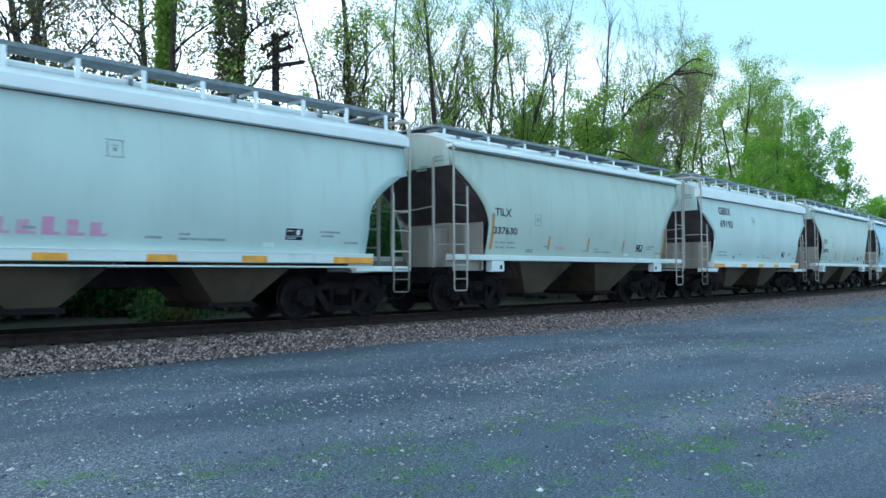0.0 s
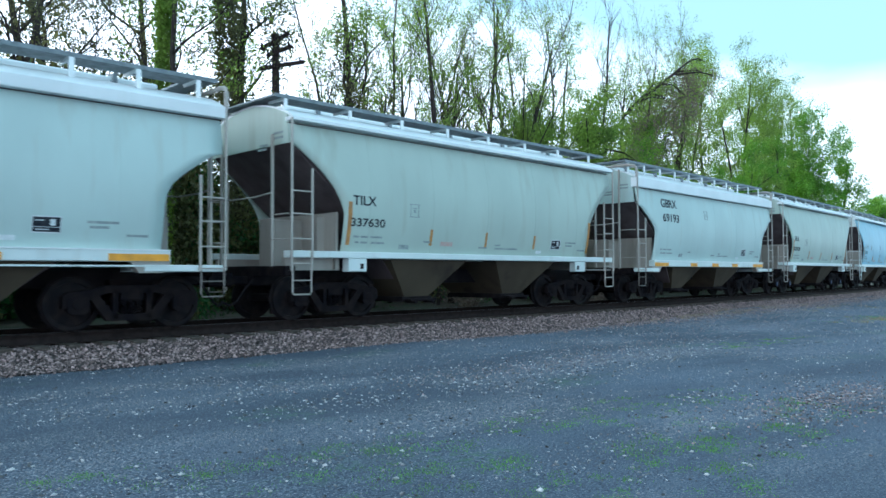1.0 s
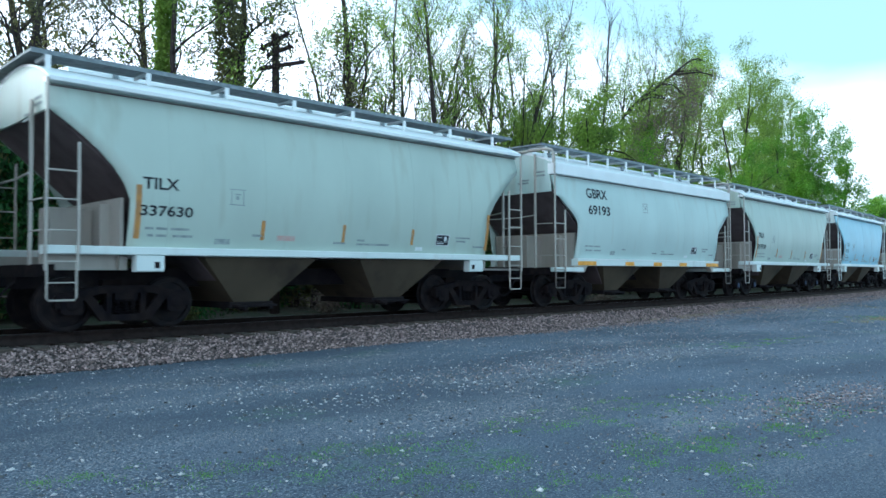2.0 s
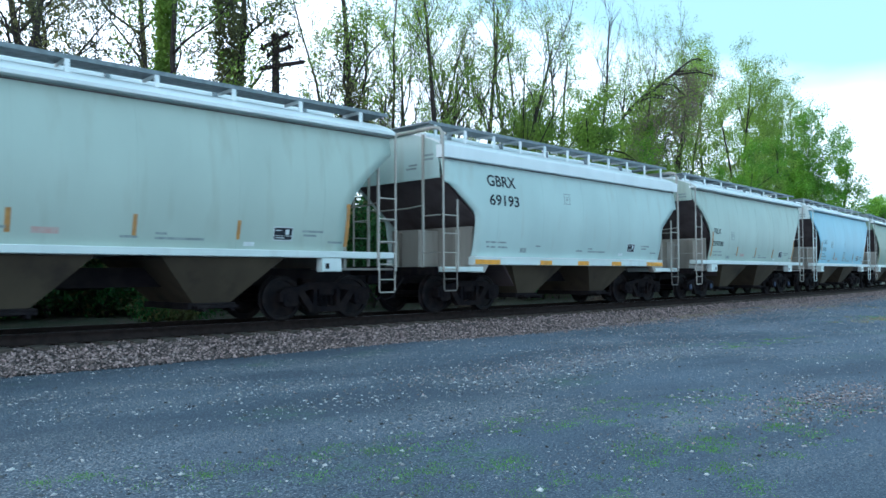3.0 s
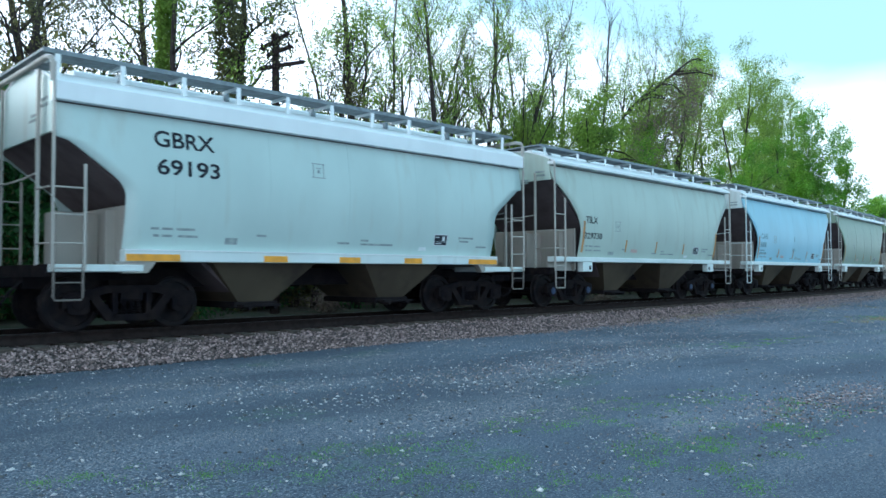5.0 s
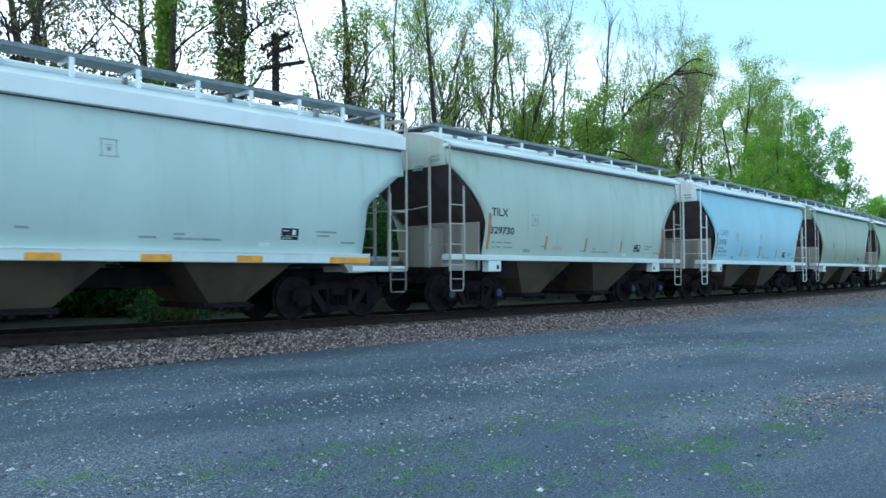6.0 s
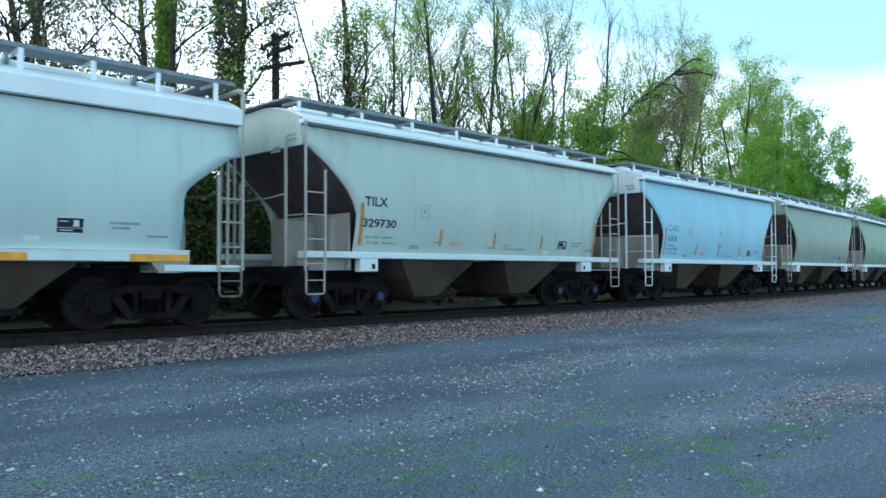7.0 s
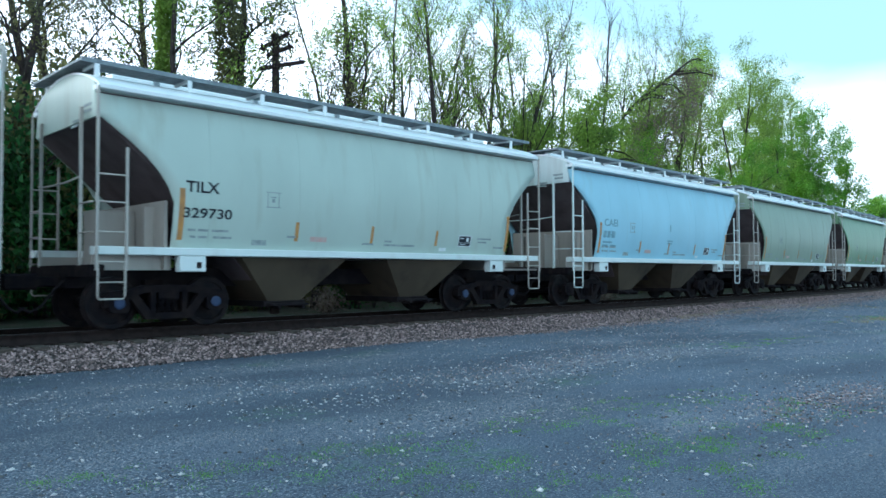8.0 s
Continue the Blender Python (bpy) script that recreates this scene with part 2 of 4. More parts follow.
# ---- mesh helpers ----
class Shape:
    """Vertices and faces gathered piece by piece."""

    def __init__(self):
        self.v, self.f = [], []

    def add(self, verts, faces):
        k = len(self.v)
        self.v += [tuple(p) for p in verts]
        self.f += [tuple(i + k for i in q) for q in faces]
        return self

    def box(self, x0, x1, y0, y1, z0, z1, c=0.0):
        """A box; c chamfers the edges that run along x."""
        if c <= 0:
            p = [(x, y, z) for x in (x0, x1) for y, z in ((y0, z0), (y1, z0), (y1, z1), (y0, z1))]
            return self.add(p, [(3, 2, 1, 0), (4, 5, 6, 7), (0, 1, 5, 4), (1, 2, 6, 5), (2, 3, 7, 6), (3, 0, 4, 7)])
        ring = [(y0 + c, z0), (y1 - c, z0), (y1, z0 + c), (y1, z1 - c), (y1 - c, z1), (y0 + c, z1), (y0, z1 - c), (y0, z0 + c)]
        return self.sweep_x(ring, x0, x1)

    def sweep_x(self, ring, x0, x1):
        n = len(ring)
        self.add([(x0, *p) for p in ring] + [(x1, *p) for p in ring],
                 [tuple(range(n - 1, -1, -1)), tuple(range(n, 2 * n))] + [(i, (i + 1) % n, n + (i + 1) % n, n + i) for i in range(n)])
        return self

    def sweep_y(self, ring, y0, y1):
        """ring: (x, z) outline, drawn out along y."""
        n = len(ring)
        self.add([(p[0], y0, p[1]) for p in ring] + [(p[0], y1, p[1]) for p in ring],
                 [tuple(range(n)), tuple(range(2 * n - 1, n - 1, -1))] + [(i, n + i, n + (i + 1) % n, (i + 1) % n) for i in range(n)])
        return self

    def tube(self, pts, r, n=6, r2=None):
        pts = [Vector(p) for p in pts]
        rings = []
        for i, p in enumerate(pts):
            d = (pts[min(i + 1, len(pts) - 1)] - pts[max(i - 1, 0)]).normalized()
            a = d.cross(Vector((0, 0, 1)) if abs(d.z) < 0.9 else Vector((1, 0, 0))).normalized()
            b = d.cross(a)
            rr = r if r2 is None else r + (r2 - r) * i / (len(pts) - 1)
            rings.append([p + (a * math.cos(2 * math.pi * k / n) + b * math.sin(2 * math.pi * k / n)) * rr for k in range(n)])
        m = len(rings)
        self.add([q for g in rings for q in g],
                 [(i * n + k, i * n + (k + 1) % n, (i + 1) * n + (k + 1) % n, (i + 1) * n + k) for i in range(m - 1) for k in range(n)]
                 + [tuple(range(n - 1, -1, -1)), tuple((m - 1) * n + k for k in range(n))])
        return self

    def lathe_y(self, prof, cx, cz, n=28):
        """prof: (radius, y) pairs turned round the axis along y through (cx, cz)."""
        m = len(prof)
        self.add([(cx + r * math.cos(2 * math.pi * k / n), y, cz + r * math.sin(2 * math.pi * k / n)) for r, y in prof for k in range(n)],
                 [(i * n + k, (i + 1) * n + k, (i + 1) * n + (k + 1) % n, i * n + (k + 1) % n) for i in range(m - 1) for k in range(n)])
        return self

    def mesh(self, name, mat, smooth=False):
        me = bpy.data.meshes.new(name)
        me.from_pydata(self.v, [], self.f)
        bm = bmesh.new()
        bm.from_mesh(me)
        bmesh.ops.recalc_face_normals(bm, faces=bm.faces)
        bm.to_mesh(me)
        bm.free()
        me.materials.append(mat)
        if smooth:
            me.polygons.foreach_set("use_smooth", [True] * len(me.polygons))
        me.update()
        return me


SHARED = {}


def part(name, shape, mat, parent, label="", key=None, at=None, smooth=False):
    """One mesh object under a thing or a part. shape: a Shape, or a function that makes one; key shares the mesh between alike parts."""
    k = (key, mat.name) if key else None
    if k and k in SHARED:
        me = SHARED[k]
    else:
        me = (shape() if callable(shape) else shape).mesh(name, mat, smooth)
        if k:
            SHARED[k] = me
    ob = new(name, me)
    ob.parent = parent
    if at is not None:
        ob.matrix_basis = at
    if label:
        ob["label"] = label
    return ob


def raw_mesh(name, verts, faces, mats, smooth=False):
    """A mesh straight from numpy arrays (faces all of one size)."""
    verts, faces = np.asarray(verts, np.float32), np.asarray(faces, np.int32)
    me = bpy.data.meshes.new(name)
    n, k = faces.shape
    me.vertices.add(len(verts))
    me.vertices.foreach_set("co", verts.ravel())
    me.loops.add(n * k)
    me.loops.foreach_set("vertex_index", faces.ravel())
    me.polygons.add(n)
    me.polygons.foreach_set("loop_start", np.arange(0, n * k, k, dtype=np.int32))
    me.polygons.foreach_set("loop_total", np.full(n, k, np.int32))
    if smooth:
        me.polygons.foreach_set("use_smooth", np.ones(n, bool))
    for mat in mats:
        me.materials.append(mat)
    me.update(calc_edges=True)
    me.validate()
    return me


# ---- the track's line: a wide curve ----
RADIUS, LINE_Y, RAIL_TOP_Z = 478.0, 14.34, 0.475


def on_track(s, side=0.0, z=0.0):
    """The place s metres along the track's centre line and side metres away from it (negative: towards the lot)."""
    a = s / RADIUS
    return Vector(((RADIUS - side) * math.sin(a), LINE_Y + RADIUS - (RADIUS - side) * math.cos(a), z))


def track_sweep(name, ring, mat, s0, s1, step, smooth=False):
    """ring: (side, z) outline, drawn along the track."""
    n, m = len(ring), int((s1 - s0) / step) + 1
    verts = [on_track(s0 + i * step, a, z) for i in range(m) for a, z in ring]
    faces = [(i * n + k, i * n + (k + 1) % n, (i + 1) * n + (k + 1) % n, (i + 1) * n + k) for i in range(m - 1) for k in range(n)]
    return new(name, raw_mesh(name, [tuple(v) for v in verts], faces, [mat], smooth))


# ---- ground, lot, ballast, rails ----
def ease(a, b, x):
    t = min(1.0, max(0.0, (x - a) / (b - a)))
    return t * t * (3 - 2 * t)


def toe(s):
    """How far from the centre line the ballast's foot lies on the lot's side."""
    return 2.33 + 0.28 * ease(9.5, 13.5, s) + 0.08 * noise.noise((s * 0.5, 0, 0)) + 0.05 * noise.noise((s * 2.1, 3, 0))


def ground_height(x, y):
    return 0.035 * noise.noise((x * 0.16, y * 0.16, 0)) + 0.012 * noise.noise((x * 0.7, y * 0.7, 5)) + 0.09 * ease(12, 30, x) * ease(9, 13, y)


def bank(x, y):
    """Height of the soil beyond the track: a low bank that rises into the woods."""
    side = RADIUS - math.hypot(x, y - LINE_Y - RADIUS)
    return 0.08 + 0.25 * ease(2, 7, side) + 1.7 * ease(7.5, 15, side) * (1 - ease(60, 90, x)) + 0.12 * noise.noise((x * 0.4, y * 0.4, 2))


def build_ground():
    # finer mesh close to the eye, coarse out to the horizon
    xs = [-900, -300, -100, -50] + [-30 + 0.5 * i for i in range(240)] + [95, 110, 140, 200, 400, 1200]
    ys = [-900, -300, -100, -40, -20, -10] + [-4 + 0.25 * i for i in range(84)] + [18 + i for i in range(40)] + [70, 100, 200, 500, 1500]
    verts = [(x, y, ground_height(x, y) if -31 < x < 92 and -5 < y < 60 else 0.0) for y in ys for x in xs]
    n = len(xs)
    faces = [(j * n + i, j * n + i + 1, (j + 1) * n + i + 1, (j + 1) * n + i) for j in range(len(ys) - 1) for i in range(n - 1)]
    tagged(new("ground", raw_mesh("ground", verts, faces, [LOT], True)), "blue-grey compacted gravel lot with thin moss and pale stones", "ground", kind="structure")
    # the soil strip on the woods' side of the track
    m, cols = 190, 19
    verts = []
    for i in range(m):
        for j in range(cols):
            p = on_track(-60 + i, 1.9 + j * 1.6)
            verts.append((p.x, p.y, bank(p.x, p.y) if j < cols - 1 else -0.2))
    faces = [(i * cols + j, i * cols + j + 1, (i + 1) * cols + j + 1, (i + 1) * cols + j) for i in range(m - 1) for j in range(cols - 1)]
    tagged(new("woodland_floor", raw_mesh("woodland_floor", verts, faces, [LITTER], True)), "brown leaf litter and soil under the trees", "ground", kind="structure")
    # ballast bed
    m = 760
    verts, ring = [], 8
    for i in range(m):
        s = -60 + i * 0.25
        t = toe(s)
        for a, z in ((-t - 0.15, -0.05), (-t, 0.02), (-1.45, 0.205), (-1.2, 0.25), (1.2, 0.26), (1.6, 0.2), (2.4, 0.0), (2.6, -0.1)):
            p = on_track(s, a)
            verts.append((p.x, p.y, z + (0.02 * noise.noise((p.x * 1.5, p.y * 1.5, 8)) if z > 0.1 else 0)))
    faces = [(i * ring + j, i * ring + j + 1, (i + 1) * ring + j + 1, (i + 1) * ring + j) for i in range(m - 1) for j in range(ring - 1)]
    tagged(new("ballast_bed", raw_mesh("ballast_bed", verts, faces, [BALLAST], True)), "grey-brown crushed stone bed under the track", "ballast", kind="structure")
    # rails, each with foot, web and worn head
    z = RAIL_TOP_Z
    for side in (-0.7525, 0.7525):
        prof = [(-0.075, z - 0.18), (0.075, z - 0.18), (0.07, z - 0.165), (0.012, z - 0.145), (0.012, z - 0.045), (0.036, z - 0.035), (0.036, z - 0.008), (0.028, z), (-0.028, z), (-0.036, z - 0.008), (-0.036, z - 0.035), (-0.012, z - 0.045), (-0.012, z - 0.145), (-0.07, z - 0.165)]
        ob = track_sweep("rail", [(a + side, b) for a, b in prof], RAIL_SIDE, -60, 130, 1.0)
        ob.data.materials.append(RAIL_TOP)
        for i, p in enumerate(ob.data.polygons):
            if i % len(prof) == 7:
                p.material_index = 1
        tagged(ob, "rusty brown steel rail with a worn bright head", "rail", kind="structure")


def stones(name, places, sizes, mat, label, category, flat=0.7):
    """Broken stones, one joined mesh of rough eight-cornered lumps."""
    rng = np.random.default_rng(7)
    base = np.array([(1, 0, 0), (-1, 0, 0), (0, 1, 0), (0, -1, 0), (0, 0, 1), (0, 0, -1)], float)
    tri = np.array([(0, 2, 4), (2, 1, 4), (1, 3, 4), (3, 0, 4), (2, 0, 5), (1, 2, 5), (3, 1, 5), (0, 3, 5)])
    n = len(places)
    v = base[None] * (1 + 0.45 * (rng.random((n, 6, 1)) - 0.5)) + 0.35 * (rng.random((n, 6, 3)) - 0.5)
    v[:, :, 2] *= flat
    a = rng.random(n) * 6.283
    tilt = (rng.random(n) - 0.5) * 1.2
    x, y, z = v[..., 0], v[..., 1], v[..., 2]
    y, z = y * np.cos(tilt)[:, None] - z * np.sin(tilt)[:, None], y * np.sin(tilt)[:, None] + z * np.cos(tilt)[:, None]
    x, y = x * np.cos(a)[:, None] - y * np.sin(a)[:, None], x * np.sin(a)[:, None] + y * np.cos(a)[:, None]
    v = np.stack([x, y, z], -1) * np.asarray(sizes)[:, None, None] + np.asarray(places)[:, None, :]
    f = (tri[None] + 6 * np.arange(n)[:, None, None]).reshape(-1, 3)
    return tagged(new(name, raw_mesh(name, v.reshape(-1, 3), f, [mat])), label, category, kind="stuff")


def build_stones():
    rng = random.Random(3)
    pts, sizes = [], []
    while len(pts) < 60000:
        s = -2 + 62 * rng.random() ** 1.7
        t = toe(s)
        if rng.random() < 0.78:
            a = -t - 0.12 + (t - 0.75) * rng.random() + 0.05 * rng.gauss(0, 1)
        else:
            a = rng.uniform(-0.68, 1.9)
        zz = np.interp(a, (-t - 0.1, -t, -1.45, -1.2, 1.2, 1.6, 2.4), (0.01, 0.02, 0.205, 0.25, 0.26, 0.2, 0.0))
        if -0.86 < a < -0.64:
            continue
        p = on_track(s, a)
        pts.append((p.x, p.y, zz + rng.uniform(-0.005, 0.02)))
        sizes.append(rng.uniform(0.013, 0.036))
    for k in range(9000):
        # stones strewn outward over the shoulder further along
        s = rng.uniform(9, 52)
        p = on_track(s, -toe(s) + 0.1 - abs(rng.gauss(0, 0.15 + 0.6 * ease(12, 22, s))))
        pts.append((p.x, p.y, ground_height(p.x, p.y) + 0.004))
        sizes.append(rng.uniform(0.01, 0.028))
    stones("ballast_stones", pts, sizes, STONE, "loose pinkish-grey crushed ballast stones beside the rails", "ballast")
    pts, sizes = [], []
    while len(pts) < 15000:
        x, y = rng.uniform(-1, 55), 2.5 + 13 * rng.random()
        near = max(math.exp(-(((x - a) / p) ** 2 + ((y - b) / q) ** 2)) for a, b, p, q in ((8.0, 7.1, 1.9, 0.6), (8.5, 3.24, 0.9, 0.4), (9.6, 3.2, 0.9, 0.4), (6.5, 2.4, 0.7, 0.3), (9.6, 7.6, 2.2, 0.6), (10.7, 7.0, 2.2, 0.5), (4.7, 7.1, 0.7, 0.16), (6.0, 6.7, 0.9, 0.3), (3.7, 7.8, 0.7, 0.2), (8.4, 4.4, 0.6, 0.2)))
        dens = 0.025 + 1.5 * near * (0.4 + 1.2 * rng.random()) + 0.5 * max(0, noise.noise((x * 0.33 + 4, y * 0.55, 1))) ** 1.3 + 0.5 * max(0, noise.noise((x * 1.1, y * 1.4, 4)))
        if rng.random() > dens:
            continue
        s = math.atan2(x, RADIUS + LINE_Y - y) * RADIUS
        if y > on_track(s, -toe(s)).y:
            continue
        pts.append((x, y, ground_height(x, y) + 0.003))
        sizes.append(min(0.028, 0.006 + 0.0068 * rng.expovariate(1.0)))
    while len(pts) < 38000:
        x, y = 1.5 + 38 * rng.random() ** 1.5, 2.5 + 11.5 * rng.random()
        if rng.random() > 0.035 + 1.5 * max(0, noise.noise((x * 0.5, y * 0.9, 6)) + 0.5 * noise.noise((x * 2.0, y * 3.0, 7))):
            continue
        s = math.atan2(x, RADIUS + LINE_Y - y) * RADIUS
        if y > on_track(s, -toe(s)).y:
            continue
        pts.append((x, y, ground_height(x, y) + 0.002))
        sizes.append(min(0.022, 0.0045 + 0.004 * rng.expovariate(1.0)))
    drift, wide = [], []
    while len(drift) < 3400:
        a, b, p, q = rng.choice(((8.6, 3.3, 1.1, 0.4), (9.6, 3.2, 0.9, 0.35), (12.5, 8.4, 3.2, 0.6), (17.5, 9.6, 4.0, 0.7), (24.0, 10.6, 5.0, 0.7), (9.0, 7.6, 1.6, 0.35)))
        x, y = rng.gauss(a, p), rng.gauss(b, q)
        s = math.atan2(x, RADIUS + LINE_Y - y) * RADIUS
        if y > on_track(s, -toe(s)).y or x < 2:
            continue
        drift.append((x, y, ground_height(x, y) + 0.004))
        wide.append(rng.uniform(0.006, 0.018))
    stones("gravel_drift", drift, wide, STONE, "drifts of pinkish crushed gravel on the lot", "gravel", 0.6)
    stones("scattered_pebbles", pts, sizes, PEBBLE, "pale pebbles scattered over the grey lot", "gravel", 0.55)


def blades(name, centres, mat, label, count, reach, height, width):
    """Thin upright blades round the centres (x, y, z, size)."""
    rng = np.random.default_rng(11)
    c = np.asarray(centres)
    i = rng.integers(0, len(c), count)
    base = c[i, :3].copy()
    base[:, :2] += rng.normal(0, 1, (count, 2)) * reach * c[i, 3:4]
    a = rng.random(count) * 6.283
    h = height * (0.4 + rng.random(count)) * c[i, 3]
    d = np.stack([np.cos(a), np.sin(a), np.zeros(count)], 1) * width
    lean = np.stack([rng.normal(0, 0.5, count) * h, rng.normal(0, 0.5, count) * h, h], 1)
    v = np.stack([base - d, base + d, base + lean], 1)
    f = np.arange(3 * count).reshape(-1, 3)
    return tagged(new(name, raw_mesh(name, v.reshape(-1, 3), f, [mat])), label, "grass", kind="stuff")


def build_grass():
    rng = random.Random(5)
    spots = []
    # mossy patches: x, y, length along x, width
    for x, y, lx, ly in ((2.6, 5.05, 0.20, 0.14), (3.87, 4.66, 0.13, 0.09), (4.15, 3.78, 0.14, 0.10), (3.74, 4.07, 0.12, 0.06), (5.6, 3.32, 0.24, 0.13), (6.1, 3.0, 0.22, 0.1), (15.0, 6.75, 1.0, 0.20), (5.05, 2.28, 0.14, 0.09), (7.1, 2.95, 0.2, 0.1), (1.9, 5.6, 0.16, 0.12), (26.8, 7.9, 1.6, 0.5)):
        for k in range(int(34 * (lx * ly) ** 0.5 / 0.35)):
            px, py = x + rng.gauss(0, lx), y + rng.gauss(0, ly)
            spots.append((px, py, ground_height(px, py), rng.uniform(0.5, 1.2)))
    for k in range(150):
        px, py = rng.uniform(2.2, 9.0), rng.uniform(2.4, 5.2)
        spots += [(px + rng.gauss(0, 0.08), py + rng.gauss(0, 0.05), ground_height(px, py), rng.uniform(0.4, 0.9)) for j in range(2)]
    blades("thin_grass", spots, MOSS, "thin short green grass growing through the gravel", 20000, 0.07, 0.017, 0.0032)


def build_straw():
    rng = random.Random(8)
    spots = []
    for x, y, lx, ly, n in ((25.5, 7.4, 1.4, 0.5, 30), (22.0, 12.2, 2.0, 0.25, 26), (27.0, 12.6, 2.5, 0.3, 22), (31.0, 11.0, 3.0, 0.6, 20)):
        for k in range(n):
            px, py = x + rng.gauss(0, lx), y + rng.gauss(0, ly)
            spots.append((px, py, ground_height(px, py), rng.uniform(0.5, 1.2)))
    tagged(blades("dry_straw", spots, STRAW, "pale dry grass stalks lying on the lot", 2600, 0.15, 0.07, 0.006), kind="stuff")


def build_ties():
    """Timber ties: singly where the camera looks, the rest joined."""
    bed = tagged(new("track_ties"), "dark creosoted timber ties bedded in ballast", "railway ties", kind="structure")
    one = Shape().box(-0.115, 0.115, -1.3, 1.3, -0.18, 0.0, 0.012).mesh("tie", TIE)
    for i in range(120):
        s = -2 + 0.52 * i
        ob = new("tie", one)
        ob.parent = bed
        p = on_track(s, 0, RAIL_TOP_Z - 0.18)
        ob.matrix_basis = pose(p.x, p.y, p.z, 0, 0, math.degrees(s / RADIUS))
    far = Shape()
    for i in range(250):
        s = -60 + 0.52 * i
        if -2.3 < s < 60.2:
            continue
        p = on_track(s, 0, RAIL_TOP_Z - 0.18)
        far.box(p.x - 0.115, p.x + 0.115, p.y - 1.3, p.y + 1.3, p.z - 0.18, p.z)
    tagged(part("far_ties", far, TIE, bed), kind="stuff")


# ---- the covered hopper cars ----
# local space: x along the track (away from the front), y away from the lot, z from the rail's head
CUT_A = ((1.40, 4.43), (2.20, 4.43), (2.46, 4.54), (2.70, 4.70), (2.95, 4.93), (3.17, 5.18), (3.38, 5.45), (3.56, 5.68), (4.02, 5.70))
CUT_B = ((1.36, 4.60), (2.26, 4.60), (2.38, 4.63), (2.49, 4.71), (2.62, 4.87), (3.08, 5.50), (3.12, 5.68), (3.94, 5.70))


CUT_C = ((1.36, 4.60), (2.12, 4.60), (2.32, 4.63), (2.50, 4.72), (2.68, 4.90), (2.88, 5.18), (3.08, 5.48), (3.13, 5.68), (3.94, 5.70))


def cut_of(kind):
    return {"A": CUT_A, "B": CUT_B, "C": CUT_C}[kind]


def bow(z, low, high):
    """The side sheet's distance from the middle: it bellies out a little."""
    t = (z - low) / (high - low)
    return 1.66 - (0.22 * ((t - 0.45) / 0.55) ** 2 if t > 0.45 else 0.18 * ((0.45 - t) / 0.45) ** 2)


def side_sheet(cut, sgn):
    sh = Shape()
    low, high = cut[0][0], cut[-1][0]
    zs = sorted({low + (high - low) * i / 26 for i in range(27)} | {c[0] for c in cut})
    cols = 32
    for depth in (0.0, -0.03):
        verts = []
        for z in zs:
            e = float(np.interp(z, [c[0] for c in cut], [c[1] for c in cut]))
            for j in range(cols + 1):
                verts.append((-e + 2 * e * j / cols, sgn * (bow(z, low, high) + depth), z))
        n = cols + 1
        sh.add(verts, [(i * n + j, i * n + j + 1, (i + 1) * n + j + 1, (i + 1) * n + j) for i in range(len(zs) - 1) for j in range(cols)])
    n, m = cols + 1, len(zs)
    k = n * m
    for j in (0, cols):
        sh.f += [(i * n + j, (i + 1) * n + j, k + (i + 1) * n + j, k + i * n + j) for i in range(m - 1)]
    return sh


def roof_line(y, eave, rise):
    return eave + rise * math.cos(min(1.0, abs(y) / 1.64) * math.pi / 2) ** 0.8


def roof_shape(eave, rise, half):
    ring = [(-1.64 + 3.28 * i / 24, roof_line(-1.64 + 3.28 * i / 24, eave, rise)) for i in range(25)]
    ring = [(-1.64, eave - 0.02), *ring, (1.64, eave - 0.02)]
    inner = [(y * 0.985, z - 0.035) for y, z in reversed(ring)]
    return Shape().sweep_x(ring + inner, -half, half)


def end_wall(low, eave, rise, x):
    ring = [(-1.50, low), (1.50, low), (1.44, eave - 0.06)] + [(1.46 - 2.92 * i / 16, roof_line(1.46 - 2.92 * i / 16, eave, rise) - 0.02) for i in range(17)] + [(-1.44, eave - 0.06)]
    return Shape().sweep_x(ring, x - 0.02, x + 0.02)


def slope_sheet(z_top, sgn):
    """Full width between the side sheets, then tapering down to the outlet."""
    line = ((5.66, z_top, 1.50), (4.35, z_top + (0.44 - z_top) * 0.37, 1.53), (2.12, 0.44, 0.95))
    verts = [(sgn * (x - dx), y, z + dz) for dx, dz in ((0, 0), (0.05, 0.06)) for x, z, w in line for y in (-w, w)]
    return Shape().add(verts, [(0, 1, 3, 2), (2, 3, 5, 4), (6, 8, 9, 7), (8, 10, 11, 9), (0, 2, 8, 6), (2, 4, 10, 8), (1, 7, 9, 3), (3, 9, 11, 5), (0, 6, 7, 1), (4, 5, 11, 10)])


def hopper_shape(sgn):
    """A tapering pocket below the sill, thin-lipped at its outlet."""
    top = [(0.55, -1.46), (3.02, -1.46), (3.02, 1.46), (0.55, 1.46)]
    low = [(1.38, -0.95), (2.14, -0.95), (2.14, 0.95), (1.38, 0.95)]
    sh = Shape().add([(sgn * x, y, 1.27) for x, y in top] + [(sgn * x, y, 0.42) for x, y in low],
                     [(3, 2, 1, 0), (4, 5, 6, 7), (0, 1, 5, 4), (1, 2, 6, 5), (2, 3, 7, 6), (3, 0, 4, 7)])
    return sh


